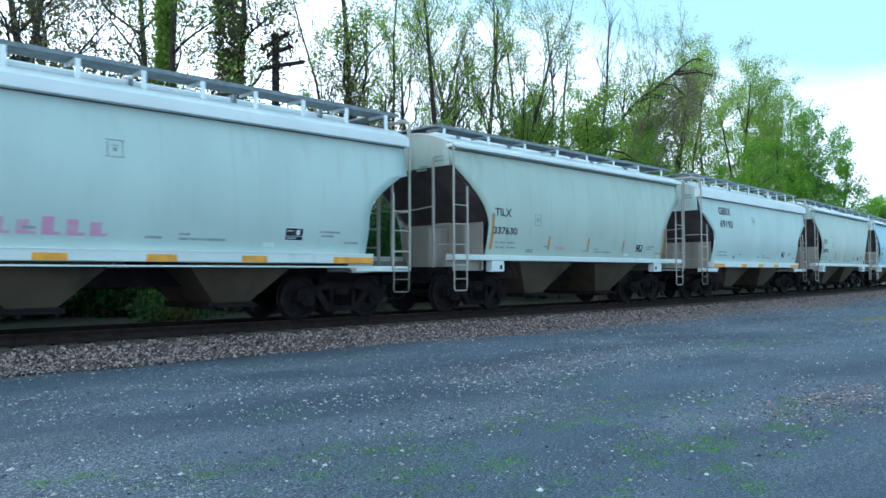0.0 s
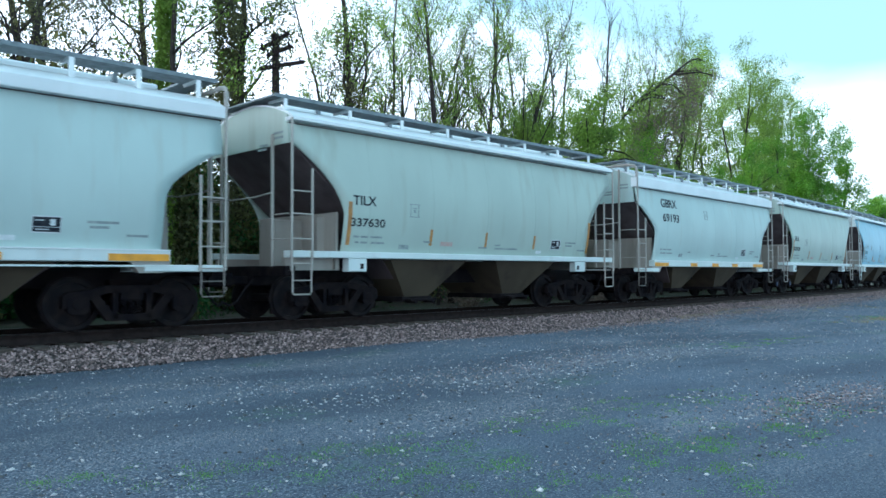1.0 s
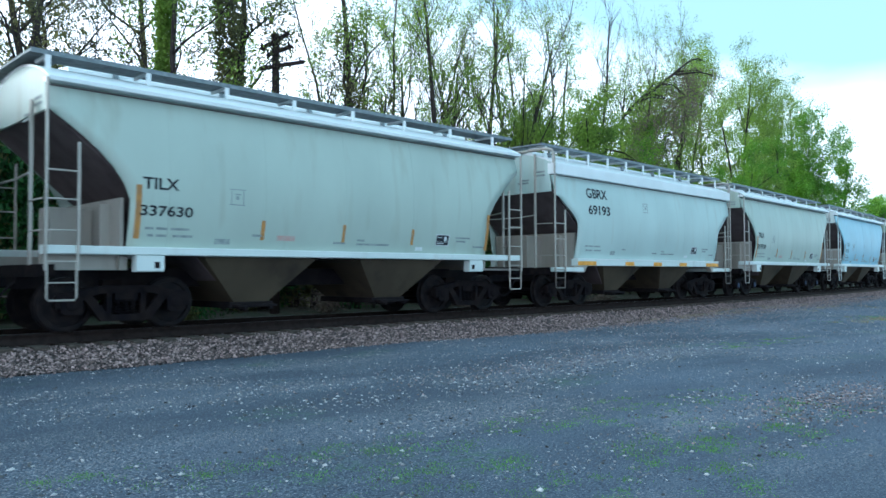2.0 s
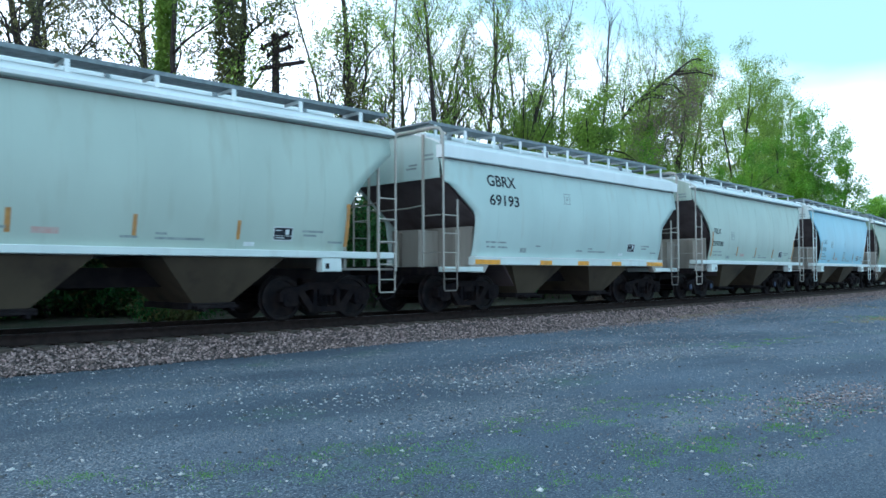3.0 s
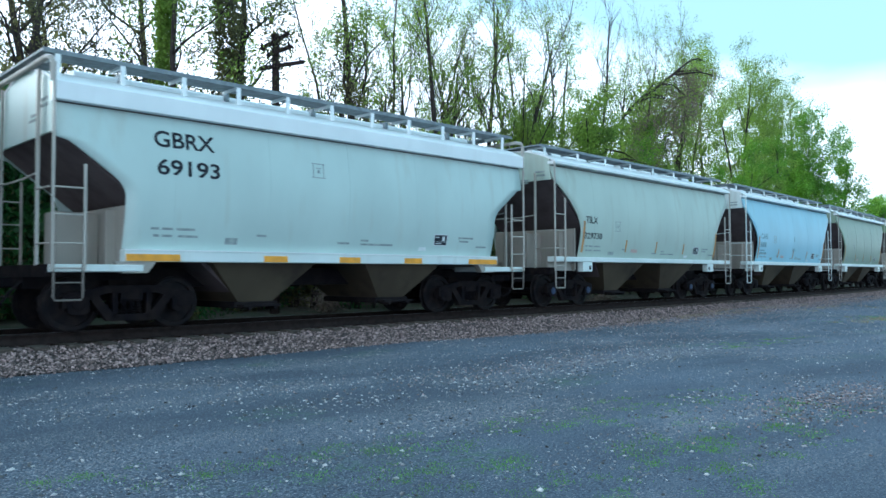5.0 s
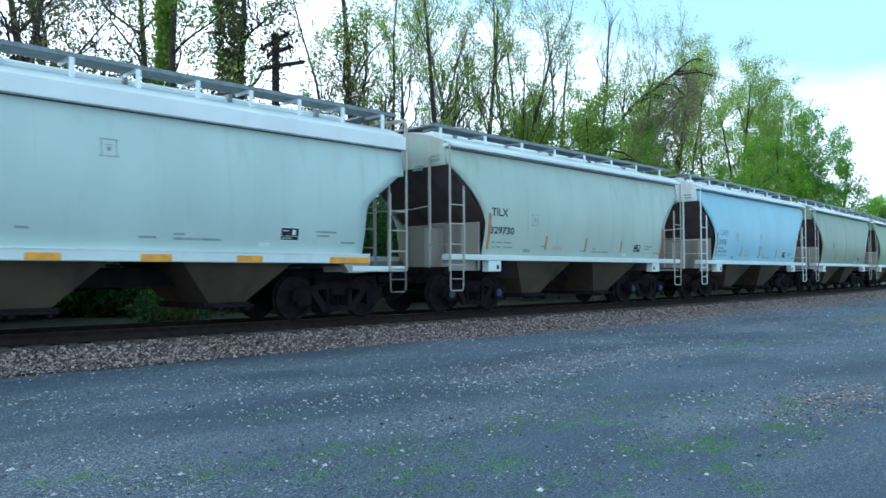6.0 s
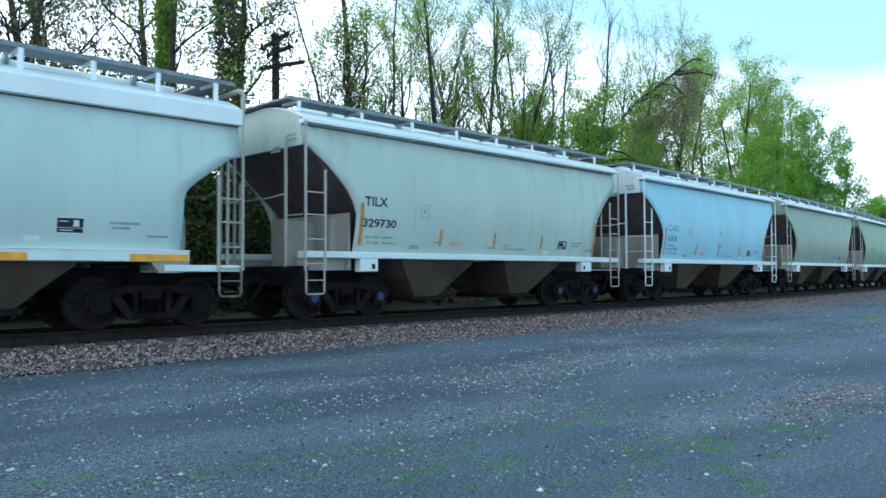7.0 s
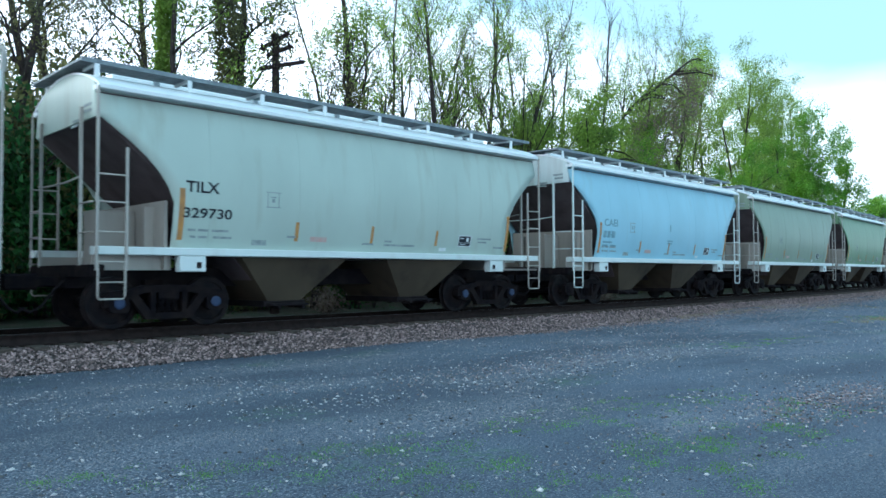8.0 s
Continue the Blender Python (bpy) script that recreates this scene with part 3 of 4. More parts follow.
def gate_shape(sgn):
    x0, x1 = sorted((sgn * 1.28, sgn * 2.24))
    sh = Shape().box(x0, x1, -0.98, 0.98, 0.30, 0.42, 0.02)
    sh.box(x0 + 0.06, x1 - 0.06, -1.22, -0.98, 0.33, 0.37)
    sh.tube([(x0 + 0.2, -1.25, 0.30), (x0 + 0.2, -0.9, 0.30)], 0.035)
    sh.tube([(x1 - 0.2, -1.25, 0.30), (x1 - 0.2, -0.9, 0.30)], 0.035)
    return sh


def side_frame(sgn):
    """Cast truck side frame: arched top chord, sagging bottom chord, columns round the springs."""
    y0, y1 = sgn * 1.0, sgn * 1.14
    sh = Shape()
    sh.sweep_y([(-1.14, 0.60), (-1.06, 0.66), (-0.72, 0.70), (-0.45, 0.77), (0.45, 0.77), (0.72, 0.70), (1.06, 0.66), (1.14, 0.60), (1.14, 0.40), (0.76, 0.40), (0.70, 0.56), (0.42, 0.64), (-0.42, 0.64), (-0.70, 0.56), (-0.76, 0.40), (-1.14, 0.40)], y0, y1)
    sh.sweep_y([(-0.74, 0.60), (-0.56, 0.60), (-0.30, 0.28), (0.30, 0.28), (0.56, 0.60), (0.74, 0.60), (0.42, 0.17), (-0.42, 0.17)], y0, y1)
    for a in (-1, 1):
        sh.sweep_y([(a * 0.33, 0.20), (a * 0.25, 0.20), (a * 0.25, 0.72), (a * 0.33, 0.72)], y0, y1)
    return sh


def spring_nest(sgn):
    sh = Shape()
    for x in (-0.13, 0.0, 0.13):
        sh.tube([(x + 0.05 * math.cos(k * 1.2), sgn * 1.07 + 0.05 * math.sin(k * 1.2), 0.29 + k * 0.0085) for k in range(27)], 0.013, 4)
    return sh


def wheelset_shape():
    sh = Shape()
    for s in (-1, 1):
        sh.lathe_y([(0.05, s * 0.90), (0.11, s * 0.90), (0.13, s * 0.82), (0.36, s * 0.79), (0.37, s * 0.83), (0.43, s * 0.83), (0.457, s * 0.82), (0.460, s * 0.735), (0.488, s * 0.715), (0.485, s * 0.69), (0.38, s * 0.69), (0.36, s * 0.72), (0.13, s * 0.71), (0.09, s * 0.66)], 0, 0, 32)
        sh.lathe_y([(0.075, s * 0.85), (0.075, s * 1.02)], 0, 0, 12)
        # bolted end of the journal
        for k in range(3):
            a = k * 2.094
            sh.box(0.05 * math.cos(a) - 0.015, 0.05 * math.cos(a) + 0.015, s * 1.145 - 0.01, s * 1.145 + 0.01, 0.05 * math.sin(a) - 0.015, 0.05 * math.sin(a) + 0.015)
        sh.lathe_y([(0.09, s * 1.0), (0.095, s * 1.12), (0.07, s * 1.14), (0.001, s * 1.14)], 0, 0, 12)
    sh.lathe_y([(0.085, -0.7), (0.085, 0.7)], 0, 0, 12)
    return sh


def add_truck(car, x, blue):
    truck = part("truck", lambda: Shape().box(-0.19, 0.19, -1.12, 1.12, 0.50, 0.72, 0.03).box(-0.16, 0.16, -0.5, 0.5, 0.70, 0.86), STEEL, car, "near-black cast-steel four-wheel truck", key="truck", at=pose(x, 0, 0))
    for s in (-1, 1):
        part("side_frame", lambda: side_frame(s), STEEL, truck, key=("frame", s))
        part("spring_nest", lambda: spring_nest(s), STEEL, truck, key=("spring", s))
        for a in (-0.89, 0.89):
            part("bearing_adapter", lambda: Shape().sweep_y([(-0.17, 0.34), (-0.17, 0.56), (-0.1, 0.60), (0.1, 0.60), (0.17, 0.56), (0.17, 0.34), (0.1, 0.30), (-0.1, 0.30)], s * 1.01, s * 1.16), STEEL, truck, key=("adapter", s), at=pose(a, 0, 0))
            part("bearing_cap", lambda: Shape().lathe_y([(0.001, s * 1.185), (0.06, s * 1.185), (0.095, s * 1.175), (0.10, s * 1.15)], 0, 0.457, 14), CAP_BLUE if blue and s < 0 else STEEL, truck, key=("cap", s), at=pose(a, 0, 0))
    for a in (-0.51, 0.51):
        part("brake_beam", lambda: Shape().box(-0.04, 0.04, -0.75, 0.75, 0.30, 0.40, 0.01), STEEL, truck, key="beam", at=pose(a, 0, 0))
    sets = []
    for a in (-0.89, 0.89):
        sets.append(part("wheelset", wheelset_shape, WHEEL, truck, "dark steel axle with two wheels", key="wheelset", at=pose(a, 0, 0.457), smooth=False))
    return sets


def plate_text(car, words, u, z, high, mat, wide, low, top):
    """Lettering that lies on the near side sheet."""
    cu = bpy.data.curves.new("lettering", "FONT")
    cu.body, cu.size, cu.extrude, cu.offset = words, 1.0, 0.001, 0.017
    tmp = bpy.data.objects.new("lettering", cu)
    scene.collection.objects.link(tmp)
    dg = bpy.context.evaluated_depsgraph_get()
    me = bpy.data.meshes.new_from_object(tmp.evaluated_get(dg))
    bpy.data.objects.remove(tmp)
    co = np.empty(len(me.vertices) * 3, np.float32)
    me.vertices.foreach_get("co", co)
    co = co.reshape(-1, 3)
    lo, hi = co.min(0), co.max(0)
    x = u + (co[:, 0] - lo[0]) / (hi[0] - lo[0]) * wide
    zz = z + (co[:, 1] - lo[1]) / (hi[1] - lo[1]) * high
    y = np.array([-bow(float(q), low, top) for q in zz]) - 0.006 - (co[:, 2] > 0) * 0.002
    me.vertices.foreach_set("co", np.stack([x, y, zz], 1).astype(np.float32).ravel())
    me.materials.clear()
    me.materials.append(mat)
    me.update()
    ob = new("lettering", me)
    ob.parent = car
    return ob


def side_mark(car, name, u0, u1, z0, z1, mat, low, top, label=""):
    """A thin plate or painted bar lying on the near side sheet."""
    ring = [(z0 + (z1 - z0) * i / 3) for i in range(4)]
    sh = Shape()
    verts = [(u, -bow(z, low, top) - d, z) for d in (0.001, 0.006) for z in ring for u in (u0, u1)]
    faces = [(2 * i, 2 * i + 1, 2 * i + 3, 2 * i + 2) for i in range(3)] + [(8 + 2 * i, 8 + 2 * i + 1, 8 + 2 * i + 3, 8 + 2 * i + 2) for i in range(3)]
    faces += [(2 * i, 2 * i + 2, 10 + 2 * i, 8 + 2 * i) for i in range(3)] + [(2 * i + 1, 2 * i + 3, 11 + 2 * i, 9 + 2 * i) for i in range(3)] + [(0, 1, 9, 8), (6, 7, 15, 14)]
    sh.add(verts, faces)
    return part(name, sh, mat, car, label)


def ladder(posts, y):
    sh = Shape()
    for x, z0, z1 in posts:
        sh.box(x - 0.02, x + 0.02, y - 0.018, y + 0.018, z0, z1)
    return sh


def hopper_car(kind, colour, label, blue=False):
    """Two-bay covered hopper. kind A: full-length sill and rounded end cut; kinds B and C: short striped sill, end platforms, pipe hoops."""
    a = kind == "A"
    cut = cut_of(kind)
    low, top = cut[0][0], cut[-1][0]
    eave, rise = (4.06, 0.42) if a else (3.98, 0.44)
    car = tagged(new("hopper_car"), label, "rail car", group="cars of the train")
    rail_mat = SILL_PAINT if colour is BLUE_PAINT else LADDER
    trim = SILL_PAINT
    for s in (-1, 1):
        part("side_sheet", lambda: side_sheet(cut, s), colour, car, key=(kind, "side", s), smooth=True)
        # weld seams between the sheets
        for u in (-3.75, -1.85, 0.05, 1.95, 3.85):
            part("seam", lambda: Shape().add([(x, s * (bow(z, low, top) + d), z) for z in [low + (top - low) * i / 10 for i in range(11)] for x, d in ((-0.012, -0.01), (-0.006, 0.004), (0.006, 0.004), (0.012, -0.01))],
                                             [(4 * i + j, 4 * i + j + 1, 4 * i + j + 5, 4 * i + j + 4) for i in range(10) for j in range(3)]), colour, car, key=(kind, "seam", s), at=pose(u, 0, 0))
        # rolled eave rail above the side sheet
        if a:
            part("eave_rail", lambda: Shape().box(-5.72, 5.72, *sorted((s * 1.40, s * 1.655)), 3.985, 4.062, 0.008), ROOF_PAINT, car, key=(kind, "eave", s))
            part("side_sill", lambda: Shape().box(-5.75, 5.75, *sorted((s * 1.40, s * 1.61)), 1.28, 1.42, 0.015), trim, car, key=(kind, "sill", s))
            for e in (-1, 1):
                part("bolster_plate", lambda: Shape().box(*sorted((e * 3.82, e * 4.30)), *sorted((s * 1.40, s * 1.60)), 1.0, 1.28, 0.02), trim, car, key=(kind, "bolster", s, e))
                part("jacking_hole", lambda: Shape().box(*sorted((e * 3.90, e * 3.99)), *sorted((s * 1.59, s * 1.606)), 1.06, 1.17), DARK, car, key=(kind, "hole", s, e))
                if e < 0:
                    part("end_panel", lambda: Shape().box(-5.70, -4.36, *sorted((s * 1.25, s * 1.36)), 1.03, 1.29), LOWER, car, key=(kind, "panel", s, e))
                else:
                    part("end_bar", lambda: Shape().box(4.30, 5.74, *sorted((s * 1.42, s * 1.56)), 1.03, 1.08), STEP, car, key=(kind, "ebar", s, e))
        else:
            part("eave_rail", lambda: Shape().box(-5.72, 5.72, *sorted((s * 1.40, s * 1.66)), 3.70 if kind == "B" else 3.785, 4.0, 0.012), ROOF_PAINT, car, key=(kind, "eave", s))
            part("side_sill", lambda: Shape().box(-4.60, 4.72, *sorted((s * 1.40, s * 1.61)), 1.17, 1.37, 0.015), trim, car, key=(kind, "sill", s))
            for e in (-1, 1):
                part("end_platform", lambda: Shape().box(*sorted((e * 4.28, e * 5.75)), *sorted((s * 0.55, s * 1.60)), 1.00, 1.12, 0.015), trim, car, key=(kind, "plat", s, e))
                part("bolster_plate", lambda: Shape().sweep_y([(e * 4.05, 1.17), (e * 4.75, 1.17), (e * 4.62, 0.98), (e * 4.2, 0.98)], s * 1.40, s * 1.58), LOWER, car, key=(kind, "bolster", s, e))
            part("sill_ledge", lambda: Shape().box(-4.60, 4.72, *sorted((s * 1.45, s * 1.625)), 1.358, 1.378), ROOF_PAINT, car, key=(kind, "ledge", s))
            if kind == "C":
                part("sill_flange", lambda: Shape().box(-4.58, 4.70, *sorted((s * 1.45, s * 1.60)), 1.085, 1.115), SILL_PAINT, car, "pale lower flange of the sill", key=(kind, "flange", s))
            for u0, u1 in ((-4.58, -3.64), (-1.97, -1.45), (-0.19, 0.35), (1.60, 2.13), (3.68, 4.70)):
                if s < 0:
                    part("reflector", Shape().box(u0, u1, -1.617, -1.606, 1.18, 1.30), YELLOW, car, "orange-yellow reflective strip")
    z_gap = {"A": 3.93, "B": 3.675, "C": 3.76}[kind]
    for s in (-1, 1):
        # thin dark strip paints in the eave's shadow line along the joint
        part("eave_shadow_strip", lambda: Shape().box(-5.70, 5.70, *sorted((s * 1.43, s * (bow(z_gap, low, top) + 0.012))), z_gap + 0.006, z_gap + 0.026), SLOPE, car, "dark joint strip, painted in as the eave's shadow line", key=(kind, "joint", s))
    for y, z, w in ((-1.30, 3.86, 0.34), (-1.30, 3.76, 0.38), (-0.75, 3.66, 0.3), (-0.72, 3.58, 0.36)):
        part("end_stencil", Shape().box(-5.716, -5.711, y, y + w, z - 0.1, z - 0.05), FAINT, car, key=(kind, "estencil", y, z))
    part("roof", lambda: roof_shape(eave, rise, 5.72), ROOF_PAINT, car, "pale arched roof", key=(kind, "roof"), smooth=False)
    for s in (-1, 1):
        part("end_wall", lambda: end_wall(3.55 if a else 3.22, eave, rise, s * 5.69), SILL_PAINT if colour is BLUE_PAINT else colour, car, key=(kind, "end", s))
        part("slope_sheet", lambda: slope_sheet(3.55 if a else 3.22, s), SLOPE, car, "dark brown sloping end sheet", key=(kind, "slope", s))
        part("end_bulkhead", lambda: Shape().box(*sorted((s * 4.47, s * 4.53)), -1.46, 1.46, 1.05, 2.24 if a else 2.12), LOWER, car, "dusty grey end bulkhead", key=(kind, "bulk", s))
        part("stub_post", lambda: Shape().box(*sorted((s * 4.55, s * 5.25)), -0.30, 0.30, 1.10, 2.12 if a else 2.05, 0.03), LOWER, car, key=(kind, "stub", s))
        for y in (-1.03, 1.03):
            part("gusset", lambda: Shape().box(*sorted((s * 4.53, s * 4.70)), -0.03, 0.03, 1.12, 2.15 if a else 2.05), LOWER, car, key=(kind, "gus", s), at=pose(0, y, 0))
        part("hopper", lambda: hopper_shape(s), HOPPER, car, "brown-grey hopper bay, its colour darkened for shade", key=("hopper", s))
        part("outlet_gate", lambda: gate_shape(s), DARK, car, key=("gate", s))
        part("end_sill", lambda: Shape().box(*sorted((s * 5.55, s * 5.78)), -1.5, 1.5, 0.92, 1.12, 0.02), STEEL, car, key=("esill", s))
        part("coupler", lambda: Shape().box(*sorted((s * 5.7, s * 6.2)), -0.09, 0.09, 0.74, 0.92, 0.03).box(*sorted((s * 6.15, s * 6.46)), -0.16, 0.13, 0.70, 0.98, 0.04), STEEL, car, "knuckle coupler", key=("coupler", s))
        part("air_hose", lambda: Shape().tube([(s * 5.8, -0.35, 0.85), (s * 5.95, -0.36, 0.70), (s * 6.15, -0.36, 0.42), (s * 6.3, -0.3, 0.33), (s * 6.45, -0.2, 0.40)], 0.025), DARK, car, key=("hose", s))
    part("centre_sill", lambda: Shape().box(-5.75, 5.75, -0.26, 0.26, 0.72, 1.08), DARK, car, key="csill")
    part("brake_reservoir", lambda: Shape().tube([(-0.45, 0.75, 0.86), (-0.40, 0.75, 0.86), (0.35, 0.75, 0.86), (0.40, 0.75, 0.86)], 0.19, 12), DARK, car, key="tank")
    # running boards round the roof on short posts, hatch covers between them
    zb = 4.54 if a else 4.58
    half = 5.86 if a else 5.78
    for s in (-1, 1):
        part("running_board", lambda: Shape().box(-half, half, *sorted((s * 0.62, s * 1.22)), zb - 0.035, zb), GRATE, car, "galvanised grating running board", key=(kind, "board", s))
        part("board_edge", lambda: Shape().box(-half, half, *sorted((s * 1.22, s * 1.235)), zb - 0.06, zb + 0.015), GRATE, car, key=(kind, "edge", s))
        spots = (-5.6, -3.96, -2.45, -0.95, 0.55, 2.05, 3.55, 5.1) if a else (-5.55, -4.5, -3.4, -2.3, -1.2, -0.1, 1.0, 2.1, 3.2, 4.3, 5.4)
        for u in spots:
            part("board_post", lambda: Shape().box(-0.042, 0.042, *sorted((s * 1.20, s * 1.23)), eave + 0.1, zb - 0.02).box(-0.08, 0.08, *sorted((s * 1.16, s * 1.32)), eave + 0.09, eave + 0.13).box(-0.02, 0.02, *sorted((s * 0.62, s * 1.2)), zb - 0.09, zb - 0.03), ROOF_PAINT, car, key=(kind, "bpost", s), at=pose(u, 0, 0))
    part("hatch_cover", lambda: Shape().box(-5.0, 5.0, -0.34, 0.34, eave + rise - 0.05, eave + rise + 0.12, 0.04), ROOF_PAINT, car, "long roof hatch cover", key=(kind, "hatch"))
    for u in (-4.2, -2.1, 0.0, 2.1, 4.2):
        part("hatch_clamp", lambda: Shape().box(-0.04, 0.04, -0.42, 0.42, eave + rise - 0.02, eave + rise + 0.17, 0.01), GRATE, car, key=(kind, "clamp"), at=pose(u, 0, 0))
    for s in (-1, 1):
        part("end_board", lambda: Shape().box(*sorted((s * 5.3, s * half)), -0.62, 0.62, zb - 0.035, zb), GRATE, car, key=(kind, "eboard", s))
    # ladders at the four corners, end ladders and grab bars
    for e in (-1, 1):
        for s in (-1, 1):
            y = s * 1.645
            out_top = 4.02 if a else 4.28
            lad = part("ladder", lambda: ladder(((e * 5.73, 1.02, out_top), (e * 5.25, 1.02, 3.06 if a else 2.72)), y), rail_mat, car, "pale steel side ladder", key=(kind, "lad", e, s))
            for z in ((2.59, 2.14, 1.65, 1.16) if a else (2.33, 1.90, 1.45, 1.06)):
                part("rung", lambda: Shape().tube([(e * 5.25, 0, 0), (e * 5.73, 0, 0)], 0.016), rail_mat, lad, key=(kind, "rung", e), at=pose(0, y, z))
            part("sill_step", lambda: Shape().tube([(e * 5.27, y, 1.12), (e * 5.27, y, 0.60), (e * 5.30, y, 0.555), (e * 5.68, y, 0.555), (e * 5.71, y, 0.60), (e * 5.71, y, 1.12)], 0.017, 6).tube([(e * 5.27, y, 0.83), (e * 5.71, y, 0.83)], 0.013), SILL_PAINT if colour is BLUE_PAINT else rail_mat if a else STEP, car, "thin bent steel step", key=(kind, "step", e, s))
            end = part("end_ladder", lambda: Shape().box(*sorted((e * 5.74, e * 5.79)), s * 1.0 - 0.025, s * 1.0 + 0.025, 1.1, 3.76 if a else 4.28), rail_mat, car, key=(kind, "elad", e, s))
            for z in (2.14, 1.65) if a else (2.33, 1.45):
                part("rung", lambda: Shape().tube([(0, s * 1.0, 0), (0, s * 1.58, 0)], 0.016), rail_mat, end, key=("erung", s), at=pose(e * 5.77, 0, z))
        part("grab_bar", lambda: Shape().tube([(e * 5.80, -1.0, 2.58), (e * 5.83, -0.5, 2.53), (e * 5.83, 0.5, 2.53), (e * 5.80, 1.0, 2.58)], 0.018), rail_mat, car, key=("grab", e))
        if not a:
            part("pipe_hoop", lambda: Shape().tube([(e * 5.74, -1.62, 4.0), (e * 5.75, -1.62, 4.25), (e * 5.76, -1.55, 4.36), (e * 5.76, -1.40, 4.40), (e * 5.76, 1.40, 4.40), (e * 5.76, 1.55, 4.36), (e * 5.75, 1.62, 4.25), (e * 5.74, 1.62, 4.0)], 0.045, 8), rail_mat, car, "pale bent pipe hoop", key=("hoop", e))
    wheels = []
    for x in (-4.27, 4.27):
        wheels += add_truck(car, x, blue)
    return car, wheels


def dress(car, kind, marks):
    """Lettering, data panels and strips on the near side."""
    cut = cut_of(kind)
    low, top = cut[0][0], cut[-1][0]
    for words, u, z, wide, high, mat in marks:
        plate_text(car, words, u, z, high, mat, wide, low, top)
    # black data panel with pale rows
    u0, z0 = (2.72, 1.62) if kind == "A" else (2.55, 1.62)
    panel = side_mark(car, "data_panel", u0, u0 + 0.40, z0, z0 + 0.23, INK, low, top, "black panel with white rows")
    for du0, du1, dz0, dz1 in ((-0.015, 0.415, 0.23, 0.247), (-0.015, 0.415, -0.017, 0.0), (-0.015, 0.0, 0.0, 0.23), (0.40, 0.415, 0.0, 0.23), (0.04, 0.24, 0.03, 0.045), (0.25, 0.33, 0.10, 0.20), (0.04, 0.16, 0.17, 0.185), (0.0, 0.40, 0.072, 0.08)):
        ob = side_mark(car, "panel_bar", u0 + du0, u0 + du1, z0 + dz0, z0 + dz1, WHITE, low, top)
        ob.parent = panel
        ob.location.y = -0.005
    # small faded panels, too worn to read
    for k, (u, z, w) in enumerate(((-4.15, 1.72, 0.14), (-3.96, 1.72, 0.2), (-3.7, 1.72, 0.34), (-4.1, 1.60, 0.1), (-3.95, 1.60, 0.18), (-3.65, 1.60, 0.36), (-2.1, 1.66, 0.2), (0.4, 1.64, 0.2), (3.35, 1.78, 0.5), (3.4, 1.70, 0.3), (4.0, 1.58, 0.35), (0.4, 1.56, 0.9), (-0.2, 1.57, 0.3))):
        side_mark(car, "faded_line", u, u + w, z, z + 0.042, FAINT, low, top)
    box_u, box_z = (-2.62, 2.22) if kind == "A" else (-0.9, 2.88)
    for du0, du1, dz0, dz1 in ((0.0, 0.32, 0.0, 0.018), (0.0, 0.32, 0.28, 0.298), (0.03, 0.045, 0.018, 0.28), (0.275, 0.29, 0.018, 0.28), (0.10, 0.22, 0.19, 0.21), (0.13, 0.19, 0.10, 0.17)):
        side_mark(car, "stencil_line", box_u + du0, box_u + du1, box_z + dz0, box_z + dz1, FAINT, low, top)
    if kind == "A":
        for u, z0, z1, w in ((-4.34, 1.56, 2.46, 0.10), (-1.92, 1.60, 1.97, 0.08), (0.0, 1.60, 1.97, 0.07), (1.93, 1.60, 1.95, 0.07), (4.40, 1.52, 2.40, 0.09)):
            side_mark(car, "reflector", u, u + w, z0, z1, RUSTY, low, top, "faded orange reflective strip")
        side_mark(car, "placard", -2.85, -2.55, 1.50, 1.60, FAINT, low, top)
        side_mark(car, "placard", -1.55, -1.15, 1.60, 1.70, RED, low, top, "faded pink stencil")
    else:
        side_mark(car, "placard", -2.75, -2.5, 1.50, 1.62, FAINT, low, top)
    # brake card holder and small plate by the sill
    side_mark(car, "card_holder", 2.1, 2.32, 1.48, 1.56, WHITE, low, top)


CARS = []


